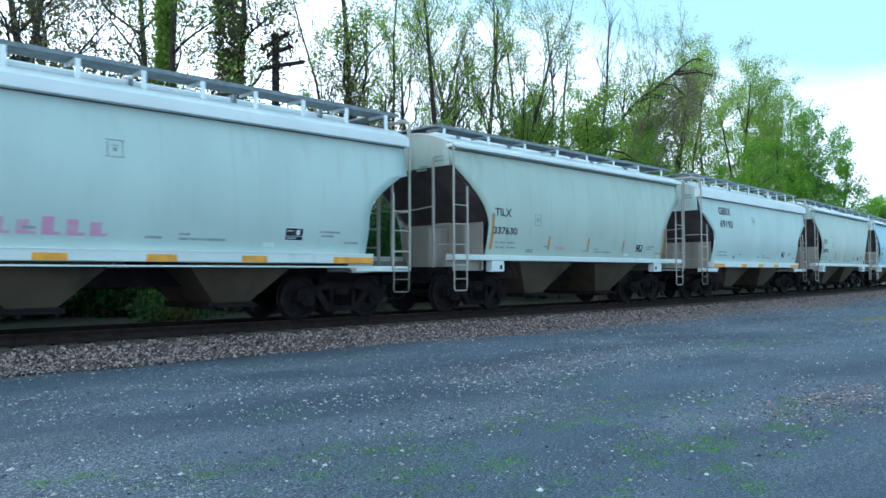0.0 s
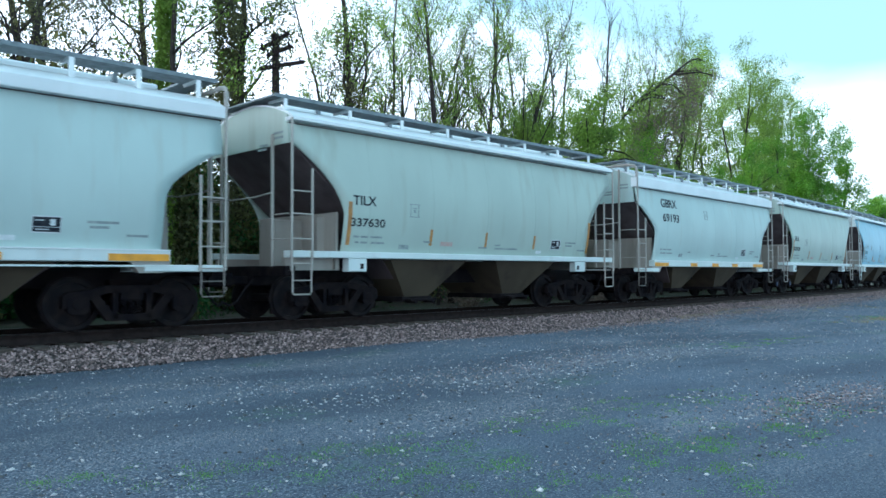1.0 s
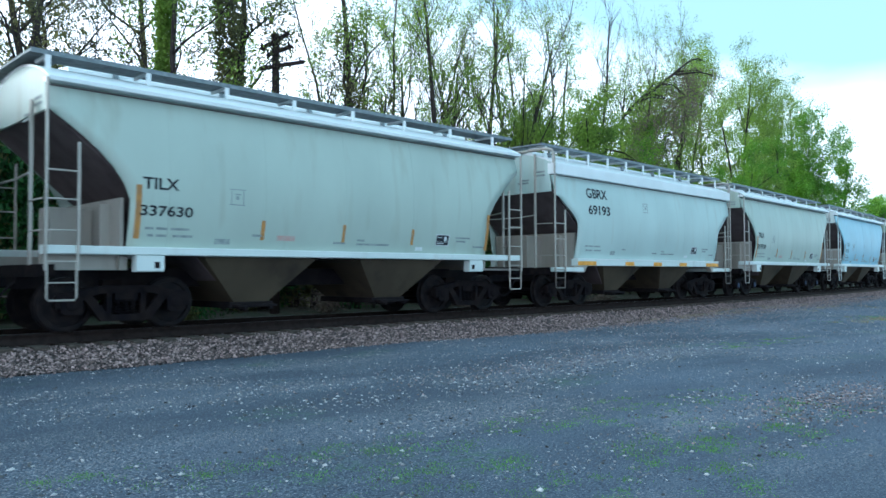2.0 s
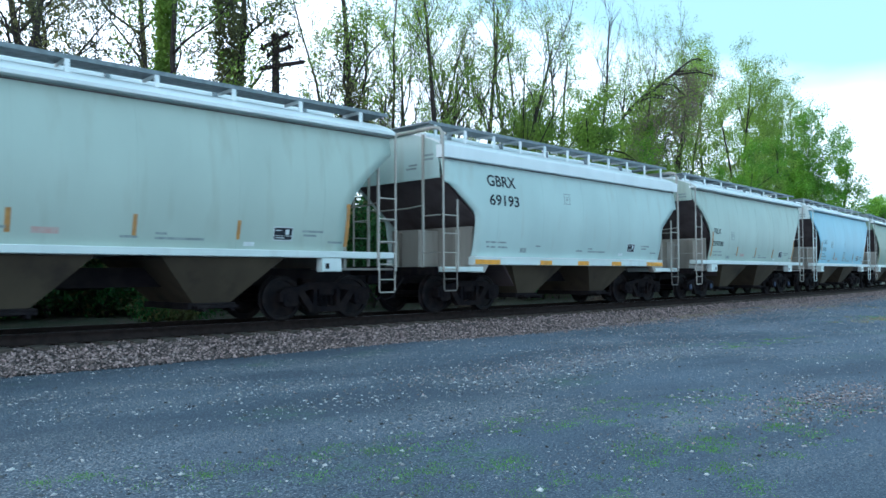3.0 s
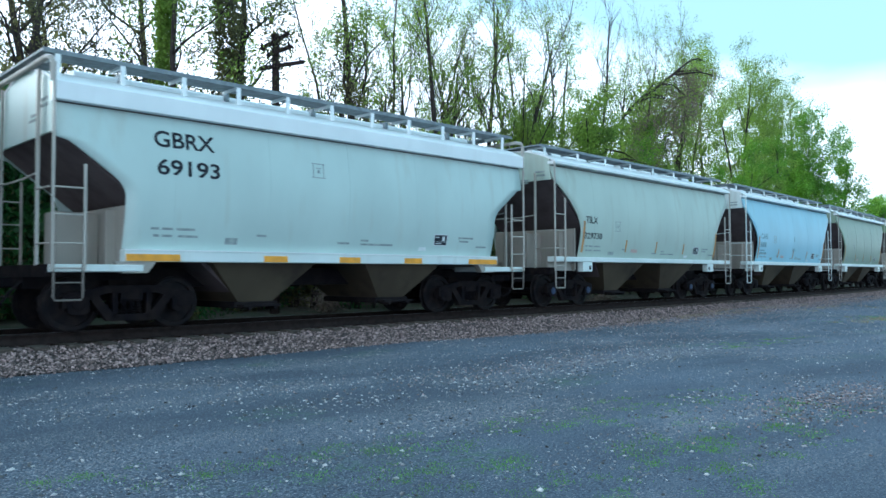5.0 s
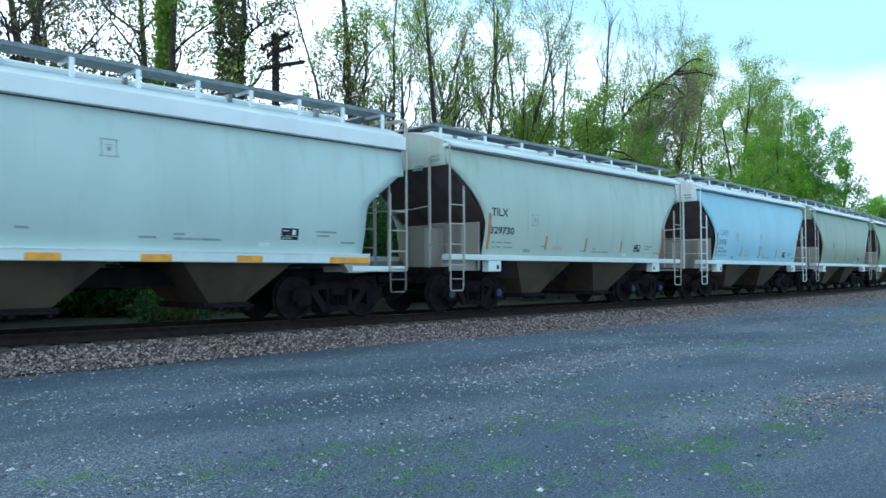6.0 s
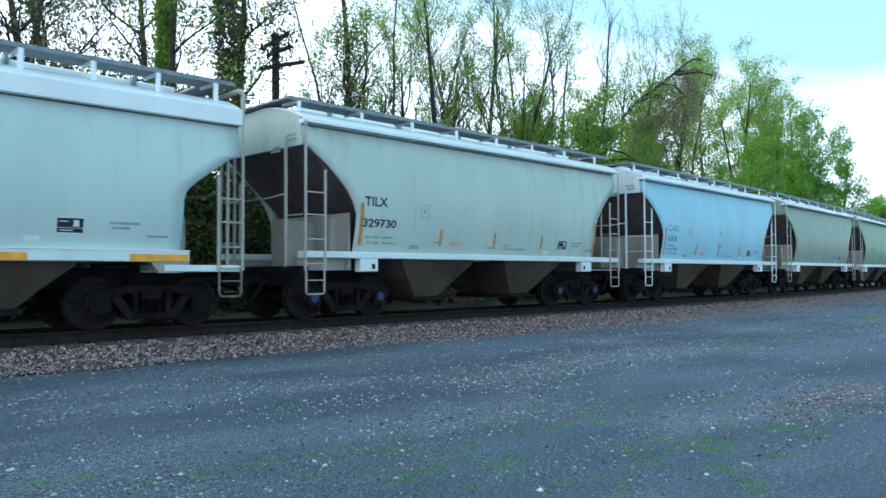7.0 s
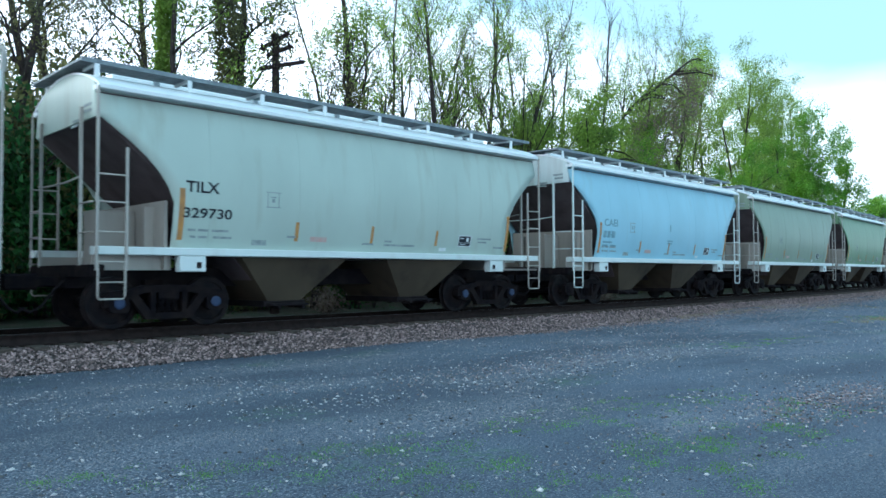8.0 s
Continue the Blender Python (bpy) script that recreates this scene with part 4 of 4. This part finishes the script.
def build_train():
    specs = (
        ("C", PALE_CLEAN, 5.42, "pale grey covered hopper rail car with orange sill stripes", False, ()),
        ("A", PALE, 18.25, "weathered pale grey-green covered hopper rail car, rounded ends", False, (("TILX", -4.23, 2.40, 0.64, 0.20, INK), ("337630", -4.26, 1.95, 0.94, 0.18, INK))),
        ("B", PALE_CLEAN, 31.15, "clean pale grey covered hopper rail car with orange sill stripes", False, (("GBRX", -4.12, 3.14, 1.12, 0.29, INK), ("69193", -4.08, 2.66, 1.16, 0.28, INK))),
        ("A", PALE, 43.95, "weathered pale grey-green covered hopper rail car, rounded ends", True, (("TILX", -4.23, 2.40, 0.64, 0.20, INK), ("329730", -4.26, 1.95, 0.94, 0.18, INK))),
        ("A", BLUE_PAINT, 56.95, "light blue covered hopper rail car with rusty strips", False, (("CAEI", -4.10, 2.36, 0.74, 0.22, WORN_INK),)),
        ("A", OLIVE_PAINT, 69.85, "dull olive-grey covered hopper rail car", False, ()),
        ("A", GREEN_PAINT, 82.70, "green-grey covered hopper rail car", False, ()),
        ("B", PALE, 95.55, "weathered pale grey covered hopper rail car with orange stripes", False, ()),
    )
    for kind, colour, s, label, blue, marks in specs:
        car, wheels = hopper_car(kind, colour, label, blue)
        dress(car, kind, marks)
        CARS.append((car, wheels, s))
    # worn dark rows under the blue car's letters, a small placard further along
    blue = CARS[4][0]
    for u, z, w, h in ((-4.12, 2.02, 0.16, 0.2), (-3.90, 2.02, 0.16, 0.2), (-3.68, 2.02, 0.2, 0.2), (-4.12, 1.86, 0.5, 0.05), (-4.12, 1.76, 0.3, 0.05), (-3.7, 1.76, 0.34, 0.05), (0.02, 2.34, 0.06, 0.22), (-0.12, 2.0, 0.36, 0.04), (-0.12, 1.92, 0.36, 0.04)):
        side_mark(blue, "worn_bar", u, u + w, z, z + h, WORN_INK, CUT_A[0][0], CUT_A[-1][0])
    # pink sprayed letters, worn to bars, on the leading car
    lead = CARS[0][0]
    for k in range(6):
        side_mark(lead, "sprayed_mark", -2.9 + 0.36 * k, -2.72 + 0.36 * k, 1.60 + 0.02 * (k % 2), 1.86 - 0.03 * (k % 3), PINK, CUT_B[0][0], CUT_B[-1][0], "faded pink spray paint")
        side_mark(lead, "sprayed_mark", -2.9 + 0.36 * k, -2.62 + 0.36 * k, 1.58, 1.63, PINK, CUT_B[0][0], CUT_B[-1][0], "faded pink spray paint")


# ---- trees ----
def limb_tree(rng, height, radius, start, spread, levels, rise, lean=(0.0, 0.0), twigs=1.0):
    """Tapered trunk and limbs: returns a Shape and the twig ends with their directions."""
    sh, ends = Shape(), []

    def grow(p, d, length, r, level):
        steps = 7 if level == 0 else 5 if level == 1 else 3
        pts = [p.copy()]
        for i in range(steps):
            wob = 0.07 if level == 0 else 0.24
            d = (d + Vector((rng.gauss(0, wob), rng.gauss(0, wob), rng.gauss(0, wob * 0.5) + (0.06 if level else 0)))).normalized()
            pts.append(pts[-1] + d * length / steps)
        sh.tube(pts, r, 8 if level == 0 else 5 if level == 1 else 3, r * (0.28 if level == 0 else 0.3))
        if level >= 2:
            ends.extend((q, d, level) for q in pts[1:])
        elif level == 1:
            ends.extend((q, d, level) for q in pts[3:])
        if level < levels:
            count = int((11 if level == 0 else 5 if level == 1 else 4) * twigs)
            for k in range(count):
                f = start + (1 - start) * (k + rng.random()) / count if level == 0 else 0.25 + 0.75 * (k + rng.random()) / count
                i = min(steps - 1, int(f * steps))
                q = pts[i].lerp(pts[i + 1], f * steps - i)
                az = rng.random() * 6.283
                out = Vector((math.cos(az), math.sin(az), rise + rng.gauss(0, 0.25)))
                nd = (out.normalized() + d * 0.5).normalized()
                ln = length * spread * (1.1 - 0.6 * f) * rng.uniform(0.7, 1.2) if level == 0 else length * rng.uniform(0.35, 0.6)
                grow(q, nd, ln, max(0.008, r * (1 - 0.7 * f) * rng.uniform(0.35, 0.6)), level + 1)

    grow(Vector((0, 0, -0.25)), Vector((lean[0], lean[1], 1)).normalized(), height, radius, 0)
    return sh, ends


def leaf_cloud(rng, ends, per, size, drift, droop=0.0, clump=False):
    """Small four-cornered leaves round the twigs."""
    if clump:
        ends = [e for e in ends if rng.random() < 0.2]
        per, drift = int(per * 4.6), drift * 0.66
    n = len(ends) * per
    c = np.repeat(np.array([tuple(e[0]) for e in ends]), per, 0) + rng.normal(0, drift, (n, 3))
    c[:, 2] -= np.abs(rng.normal(0, droop, n)) if droop else 0
    a = rng.normal(0, 1, (n, 3))
    a /= np.linalg.norm(a, axis=1, keepdims=True)
    b = np.cross(a, rng.normal(0, 1, (n, 3)))
    b /= np.linalg.norm(b, axis=1, keepdims=True) + 1e-9
    s = size * (0.55 + 0.9 * rng.random((n, 1)))
    v = np.stack([c - a * s, c + b * s * 0.45, c + a * s, c - b * s * 0.45], 1).reshape(-1, 3)
    return v, np.arange(4 * n).reshape(-1, 4)


def make_tree(name, label, seed, leaf, height, radius, start, spread, levels, rise, per, size, drift, lean=(0, 0), twigs=1.0, droop=0.0, ivy=0.0):
    rng, nr = random.Random(seed), np.random.default_rng(seed)
    tree = tagged(new(name), label, "tree", group="trees beyond the track")
    sh, ends = limb_tree(rng, height, radius, start, spread, levels, rise, lean, twigs)
    part("trunk", sh, BARK, tree, "grey-brown trunk with bare limbs", smooth=True)
    if per:
        v, f = leaf_cloud(nr, ends, per, size, drift, droop, True)
        ob = new("crown", raw_mesh("crown", v, f, [leaf]))
        ob.parent = tree
    if ivy:
        n = int(9000 + 24000 * ivy)
        h = height * 0.75 * nr.random(n) ** 0.9
        az = nr.random(n) * 6.283
        rad = radius * 1.0 + ivy * np.abs(nr.normal(0, 1, n)) * (0.6 + 0.5 * np.sin(h * 1.7) ** 2)
        cen = [((lean[0] * q + r * math.cos(t), lean[1] * q + r * math.sin(t), q), 0, 0) for q, r, t in zip(h, rad, az)]
        v, f = leaf_cloud(nr, cen, 1, 0.06, 0.05)
        ob = new("ivy", raw_mesh("ivy", v, f, [leaf]))
        ob.parent = tree
        ob["label"] = "ivy wrapped round the trunk"
    return tree


def set_trees(first, places):
    """places: x, y, turn, size; the first stays the original."""
    for i, (x, y, turn, size) in enumerate(places):
        m = pose(x, y, bank(x, y) if x < 100 else 0.0, 0, 0, turn)
        if i == 0:
            first.matrix_basis = m @ Matrix.Diagonal((size, size, size, 1))
        else:
            ob = copy_thing(first, m)
            ob.scale = (size, size, size)


def leaning_tree():
    """A trunk that bends over to one side, its limbs draped with brown vines."""
    rng, nr = random.Random(52), np.random.default_rng(52)
    tree = tagged(new("leaning_tree"), "dead tree bent over and hung with brown vines", "tree", group="trees beyond the track")
    tree.matrix_basis = pose(32.7, 22.6, bank(32.7, 22.6), 0, 0, -43.6)
    z0 = bank(32.7, 22.6)
    bend = [(0, 0, -0.3), (-0.1, 0.1, 3.0), (0.0, 0, 6.0), (0.25, 0, 8.3), (1.7, 0.1, 10.0), (3.6, 0.1, 11.5), (4.6, 0, 12.3), (5.1, 0, 12.5), (5.5, 0, 12.3)]
    bend = [Vector((a, b, c - z0)) for a, b, c in bend]
    sh = Shape().tube(bend, 0.15, 8, 0.018)
    ends, twig = [], []
    for i, p in ((3, 0.2), (3, 0.6), (3, 0.9), (4, 0.1), (4, 0.5), (4, 0.8), (5, 0.2), (5, 0.6), (2, 0.8), (2, 0.5), (4, 0.3), (5, 0.4)):
        q = bend[i].lerp(bend[i + 1], p)
        side = rng.choice((-1, 1))
        tip = q + Vector((rng.uniform(0.8, 2.6), side * rng.uniform(0.3, 1.4), rng.uniform(-1.0, 1.4)))
        mid = q.lerp(tip, 0.5) + Vector((0, 0, 0.25))
        sh.tube([q, mid, tip], 0.06, 4, 0.012)
        for f in (0.3, 0.5, 0.7, 0.9):
            c = q.lerp(tip, f)
            ends.append((c, 0, 0))
            e = c + Vector((rng.gauss(0, 0.5), rng.gauss(0, 0.4), rng.uniform(-0.2, 0.9)))
            sh.tube([c, e], 0.015, 3, 0.005)
            twig.append((e, 0, 0))
    part("trunk", sh, BARK, tree, "bent grey-brown trunk", smooth=True)
    drape = []
    for k in range(52):
        i = rng.choice((4, 5, 5, 5))
        q = bend[i].lerp(bend[i + 1], rng.random()) + Vector((rng.gauss(0.5, 0.5), rng.gauss(0.5, 0.4), -0.25))
        long = rng.uniform(1.0, 4.2)
        sh2 = [(q + Vector((0.1 * math.sin(3 * f), 0, -long * f)), 0, 0) for f in (0.0, 0.15, 0.3, 0.45, 0.6, 0.75, 0.9)]
        drape += sh2
    v, f = leaf_cloud(nr, drape, 24, 0.045, 0.15)
    ob = new("vines", raw_mesh("vines", v, f, [LEAF_BROWN]))
    ob.parent = tree
    ob["label"] = "hanging dry brown vines"
    v, f = leaf_cloud(nr, ends + twig, 26, 0.05, 0.28)
    ob = new("crown", raw_mesh("crown", v, f, [LEAF_SPRING]))
    ob.parent = tree


def build_trees():
    # thin young trees with sparse spring leaves
    t = make_tree("spring_tree", "slender dark-stemmed tree with sparse fresh green leaves", 21, LEAF_SPRING, 14, 0.17, 0.22, 0.26, 3, 1.1, 6, 0.05, 0.22, twigs=1.3)
    set_trees(t, ((15.76, 20.8, 0, 1.0), (20.5, 21.0, 70, 0.92), (25.8, 24.5, 190, 0.95), (33.5, 26.5, 250, 0.9)))
    t = make_tree("spring_tree", "small dark tree with crooked limbs and few leaves", 24, LEAF_OLIVE, 9.2, 0.13, 0.3, 0.36, 3, 1.2, 4, 0.045, 0.22, twigs=1.2)
    set_trees(t, ((13.8, 20.5, 30, 1.0), (18.9, 21.5, 160, 0.9), (22.1, 24.0, 280, 1.05)))
    t = make_tree("spring_tree", "slender tree with thin pale green leaves", 22, LEAF_SPRING, 13, 0.11, 0.15, 0.30, 3, 1.1, 5, 0.045, 0.26, twigs=1.2)
    set_trees(t, ((18.2, 22.0, 30, 0.9), (19.7, 25.2, 200, 0.9), (24.9, 26.0, 90, 0.95), (16.8, 24.6, 300, 0.9), (30.4, 25.8, 10, 0.85), (37.4, 26.8, 60, 0.85)))
    t = make_tree("spring_tree", "many-stemmed grey tree with thin pale leaves", 23, LEAF_SPRING, 13, 0.17, 0.04, 0.55, 3, 1.5, 5, 0.045, 0.24, twigs=1.4)
    set_trees(t, ((24.4, 22.0, 0, 0.86), (20.2, 22.4, 120, 0.8), (28.0, 27.0, 200, 0.95), (38.7, 25.0, 80, 1.0), (43.0, 25.5, 310, 0.98), (41.8, 28.2, 40, 0.85)))
    # olive trees against the bright sky
    t = make_tree("olive_leaved_tree", "tree with dense small olive-green leaves", 31, LEAF_OLIVE, 14, 0.17, 0.12, 0.36, 3, 0.6, 10, 0.05, 0.32, twigs=1.2)
    set_trees(t, ((5.0, 20.9, 0, 0.9), (7.2, 22.6, 100, 0.95), (3.0, 23.0, 220, 1.0), (10.2, 24.4, 50, 1.0), (7.4, 26.0, 170, 1.0)))
    # ivy-wrapped trunks
    t = make_tree("ivy_tree", "tree trunk thickly wrapped in green ivy", 41, LEAF_SPRING, 13, 0.13, 0.35, 0.25, 3, 0.6, 8, 0.05, 0.25, ivy=0.08)
    set_trees(t, ((8.75, 20.2, 0, 1.0),))
    t = make_tree("ivy_tree", "tree trunk bushy with olive ivy", 42, LEAF_OLIVE, 13, 0.18, 0.30, 0.24, 3, 0.6, 9, 0.05, 0.25, lean=(-0.045, 0.043), ivy=0.24)
    set_trees(t, ((11.5, 20.8, 0, 1.0),))
    # bare snags and the leaning dead tree
    t = make_tree("bare_tree", "tall bare grey tree without leaves", 51, LEAF_SPRING, 15.4, 0.12, 0.4, 0.2, 3, 2.0, 0, 0.06, 0.2, lean=(0.03, -0.03))
    set_trees(t, ((33.2, 23.5, 0, 1.0), (29.5, 24.0, 130, 0.9), (31.4, 24.0, 60, 0.96), (27.6, 24.4, 200, 0.95), (37.6, 24.2, 300, 0.86)))
    leaning_tree()
    t = make_tree("vine_tree", "tree hung with brown dry vines", 53, LEAF_BROWN, 11, 0.18, 0.15, 0.30, 3, 0.4, 12, 0.05, 0.3, droop=0.8)
    set_trees(t, ((44.5, 26.5, 0, 0.8), (40.6, 24.6, 150, 0.72)))
    # tall airy trees at the end of the belt, dense bright ones in front of them
    t = make_tree("tall_tree", "tall airy tree with fresh green crown", 62, LEAF_SPRING, 18, 0.2, 0.15, 0.36, 3, 0.7, 24, 0.062, 0.45)
    set_trees(t, ((58.8, 28.0, 0, 0.93), (68.8, 30.5, 100, 0.96), (74.8, 30.4, 30, 0.96), (62.8, 31.8, 200, 0.98), (58.5, 31.2, 270, 0.9), (51.0, 29.0, 320, 0.78), (54.6, 25.2, 150, 0.72), (63.0, 26.2, 240, 0.74), (63.9, 28.4, 20, 0.92), (72.4, 29.5, 130, 0.92)))
    t = make_tree("lush_tree", "broad tree with dense bright green leaves", 61, LEAF_LUSH, 11, 0.16, 0.06, 0.42, 3, 0.5, 34, 0.068, 0.42)
    set_trees(t, ((74.1, 27.8, 0, 1.2), (76.1, 26.6, 120, 1.05), (58.5, 23.6, 210, 0.85), (49.6, 22.6, 20, 0.72), (36.2, 21.2, 290, 0.62), (45.0, 22.7, 160, 0.58), (66.0, 25.0, 50, 1.0)))
    t = make_tree("lush_tree", "small tree with dense yellow-green leaves", 63, LEAF_SPRING, 8, 0.1, 0.06, 0.40, 3, 0.6, 26, 0.055, 0.36)
    set_trees(t, ((26.0, 21.0, 0, 0.95), (29.2, 21.5, 140, 1.05), (31.3, 22.0, 300, 1.05), (28.0, 23.0, 80, 1.05), (19.0, 20.2, 200, 0.62), (53.5, 23.4, 30, 0.95), (38.5, 22.0, 250, 0.8), (39.0, 23.5, 20, 1.1), (40.0, 24.5, 100, 1.35)))
    # far wooded hill
    t = make_tree("far_tree", "distant round green tree", 71, LEAF_LUSH, 15, 0.25, 0.05, 0.42, 3, 0.5, 10, 0.16, 0.5)
    set_trees(t, ((140, 40, 0, 0.85), (150, 42, 50, 0.95), (158, 46, 90, 0.9), (170, 47, 150, 1.0), (135, 43, 200, 0.8), (180, 52, 240, 1.1), (165, 41, 10, 0.9)))


def build_bushes():
    """Undergrowth behind the track."""
    nr, rng = np.random.default_rng(5), random.Random(9)
    low = ((8.1, 17.8, 0.75), (7.6, 18.2, 0.9), (9.0, 18.7, 0.8), (26.6, 18.4, 0.5), (13.5, 19.2, 0.6), (20.0, 19.5, 0.7))
    for k in range(66):
        if k < 6:
            p, h = Vector((low[k][0], low[k][1], 0)), low[k][2]
        else:
            s = -4 + 1.3 * (k - 6) + rng.uniform(-0.4, 0.4)
            p, h = on_track(s, rng.uniform(5.6, 8.5)), rng.uniform(1.6, 4.4)
        ends = []
        stems = Shape()
        for j in range(9):
            az, out = rng.random() * 6.283, rng.uniform(0.1, 0.75) * (h * 0.5 if k > 5 else 1.5)
            tip = Vector((out * math.cos(az), out * math.sin(az), h * rng.uniform(0.5, 1.0)))
            stems.tube([(0, 0, -0.1), tip * 0.5 + Vector((0, 0, 0.12 * h)), tip], 0.014, 3, 0.004)
            ends += [(tip * f + Vector((0, 0, 0.1 * h * (1 - f))), 0, 0) for f in (0.25, 0.4, 0.55, 0.7, 0.85, 1.0)]
        bush = tagged(new("bush"), "dry brown brush beside the track" if 2 < k < 6 else "low leafy green undergrowth beside the woods", "bush", group="undergrowth beyond the track")
        bush.matrix_basis = pose(p.x, p.y, bank(p.x, p.y))
        part("woody_base", stems, BARK, bush)
        v, f = leaf_cloud(nr, ends, 60 if k > 5 else 26, 0.036 + 0.008 * h, 0.13 + 0.075 * h)
        v[:, 2] = np.maximum(v[:, 2], 0.0)
        ob = new("foliage", raw_mesh("foliage", v, f, [LEAF_BROWN if 2 < k < 6 else WEED if k % 4 else LEAF_OLIVE]))
        ob.parent = bush


def build_thicket():
    """Dense shrubs further back, under the trees."""
    nr, rng = np.random.default_rng(15), random.Random(19)
    made = []
    for k in range(5):
        h = 3.4 + 0.35 * k
        shrub = tagged(new("shrub"), "tall dense green shrub under the trees", "shrub", group="thicket under the trees")
        stems, ends = Shape(), []
        for j in range(14):
            az, out = rng.random() * 6.283, rng.uniform(0.15, 1.0) * 1.5
            tip = Vector((out * math.cos(az), out * math.sin(az), h * rng.uniform(0.45, 1.0)))
            stems.tube([(0.1 * math.cos(az), 0.1 * math.sin(az), -0.2), tip * 0.5 + Vector((0, 0, 0.1 * h)), tip], 0.03, 4, 0.006)
            ends += [(tip * f + Vector((0, 0, 0.1 * h * (1 - f))), 0, 0) for f in (0.12, 0.25, 0.4, 0.55, 0.7, 0.85, 1.0)]
        part("woody_base", stems, BARK, shrub)
        v, f = leaf_cloud(nr, ends, 90, 0.075, 0.36)
        v[:, 2] = np.maximum(v[:, 2], 0.0)
        ob = new("foliage", raw_mesh("foliage", v, f, [WEED if k % 2 else LEAF_OLIVE]))
        ob.parent = shrub
        made.append(shrub)
    used = set()
    for k in range(84):
        s = 0.0 + 1.5 * k + rng.uniform(-0.5, 0.5)
        side = 9.2 + 3.2 * (k % 2)
        if k > 57:
            s, side = 1.5 + 1.1 * (k - 58), 7.0
        if k > 71:
            s, side = 1.6 + 0.75 * (k - 72), 6.6 + 1.1 * (k % 2)
        p = on_track(s, side + rng.uniform(-0.6, 0.6))
        m = pose(p.x, p.y, bank(p.x, p.y), 0, 0, rng.uniform(0, 360))
        i = k % 5
        if i in used:
            ob = copy_thing(made[i], m)
            if k > 71:
                ob.scale = (1.25, 1.25, 1.3 + 0.12 * (k % 3))
        else:
            made[i].matrix_basis = m
            used.add(i)


def build_pole():
    pole = tagged(new("utility_pole"), "old dark timber utility pole with tilted crossarms", "utility pole")
    pole.matrix_basis = pose(12.1, 20.0, 0.1, 0, 0, -35)
    part("post", Shape().tube([(0, 0, -0.4), (0.02, 0, 4), (0.0, 0, 8.6)], 0.15, 10, 0.11), POLE_WOOD, pole, smooth=True)
    for z, tilt, off, half in ((8.35, -32, 0.0, 0.5), (8.05, -24, 0.12, 0.42), (7.62, -11, 0.2, 0.68)):
        arm = part("crossarm", Shape().box(-half, half, -0.17, -0.07, -0.055, 0.055, 0.01), POLE_WOOD, pole, at=pose(off, 0, z, 0, tilt, 0))
        for x in (-0.8 * half, 0.8 * half):
            part("insulator", Shape().tube([(x, -0.12, 0.05), (x, -0.12, 0.12), (x, -0.12, 0.17)], 0.03, 8, 0.02), DARK, arm)


    nr = np.random.default_rng(77)
    cen = [((nr.normal(0, 0.3), nr.normal(0, 0.3), 8.9 - 5.5 * abs(nr.normal(0, 0.5))), 0, 0) for k in range(420)]
    v, f = leaf_cloud(nr, cen, 3, 0.05, 0.13)
    ob = new("creeper", raw_mesh("creeper", v, f, [LEAF_OLIVE]))
    ob.parent = pole
    ob["label"] = "olive creeper hanging round the post"


def build_rail_fence():
    """Grey railing on a low footbridge deck beyond the train."""
    fence = tagged(new("metal_railing"), "distant grey metal railing on a low deck", "railing")
    fence.matrix_basis = pose(77.6, 24.3, 0, 0, 0, 10)
    part("deck", Shape().box(-0.4, 10.5, -0.5, 0.5, 5.2, 5.4, 0.03), GRATE, fence)
    for x in (0.4, 9.6):
        part("pillar", Shape().box(x - 0.18, x + 0.18, -0.18, 0.18, -0.3, 5.2), GRATE, fence)
    for x in (0.0, 2.5, 5.0, 7.5, 10.0):
        part("post", Shape().box(x - 0.07, x + 0.07, -0.5, -0.4, 5.4, 6.95), GRATE, fence)
    for z in (6.15, 6.9):
        part("rail_bar", Shape().tube([(-0.1, -0.45, z), (10.1, -0.45, z)], 0.05), GRATE, fence)


build_ground()
build_ties()
build_train()
build_trees()
build_bushes()
build_thicket()
build_pole()
build_rail_fence()
build_stones()
build_grass()
build_straw()


# ---- what moves ----
def run(t):
    """How far the train has come after t seconds; it slows a little."""
    return 4.5257 * t - 0.03686 * t * t


def motions():
    for car, wheels, s0 in CARS:
        rows = []
        for i in range(17):
            t = 0.5 * i
            s = s0 - run(t)
            p = on_track(s, 0, RAIL_TOP_Z)
            rows.append((t, pose(p.x, p.y, p.z, 0, 0, math.degrees(s / RADIUS))))
        walk(car, rows)
        for w in wheels:
            at = w.matrix_basis.translation.copy()
            walk(w, [(0.1 * i, pose(at.x, at.y, at.z, 0, -math.degrees(run(0.1 * i) / 0.457), 0)) for i in range(81)])


motions()
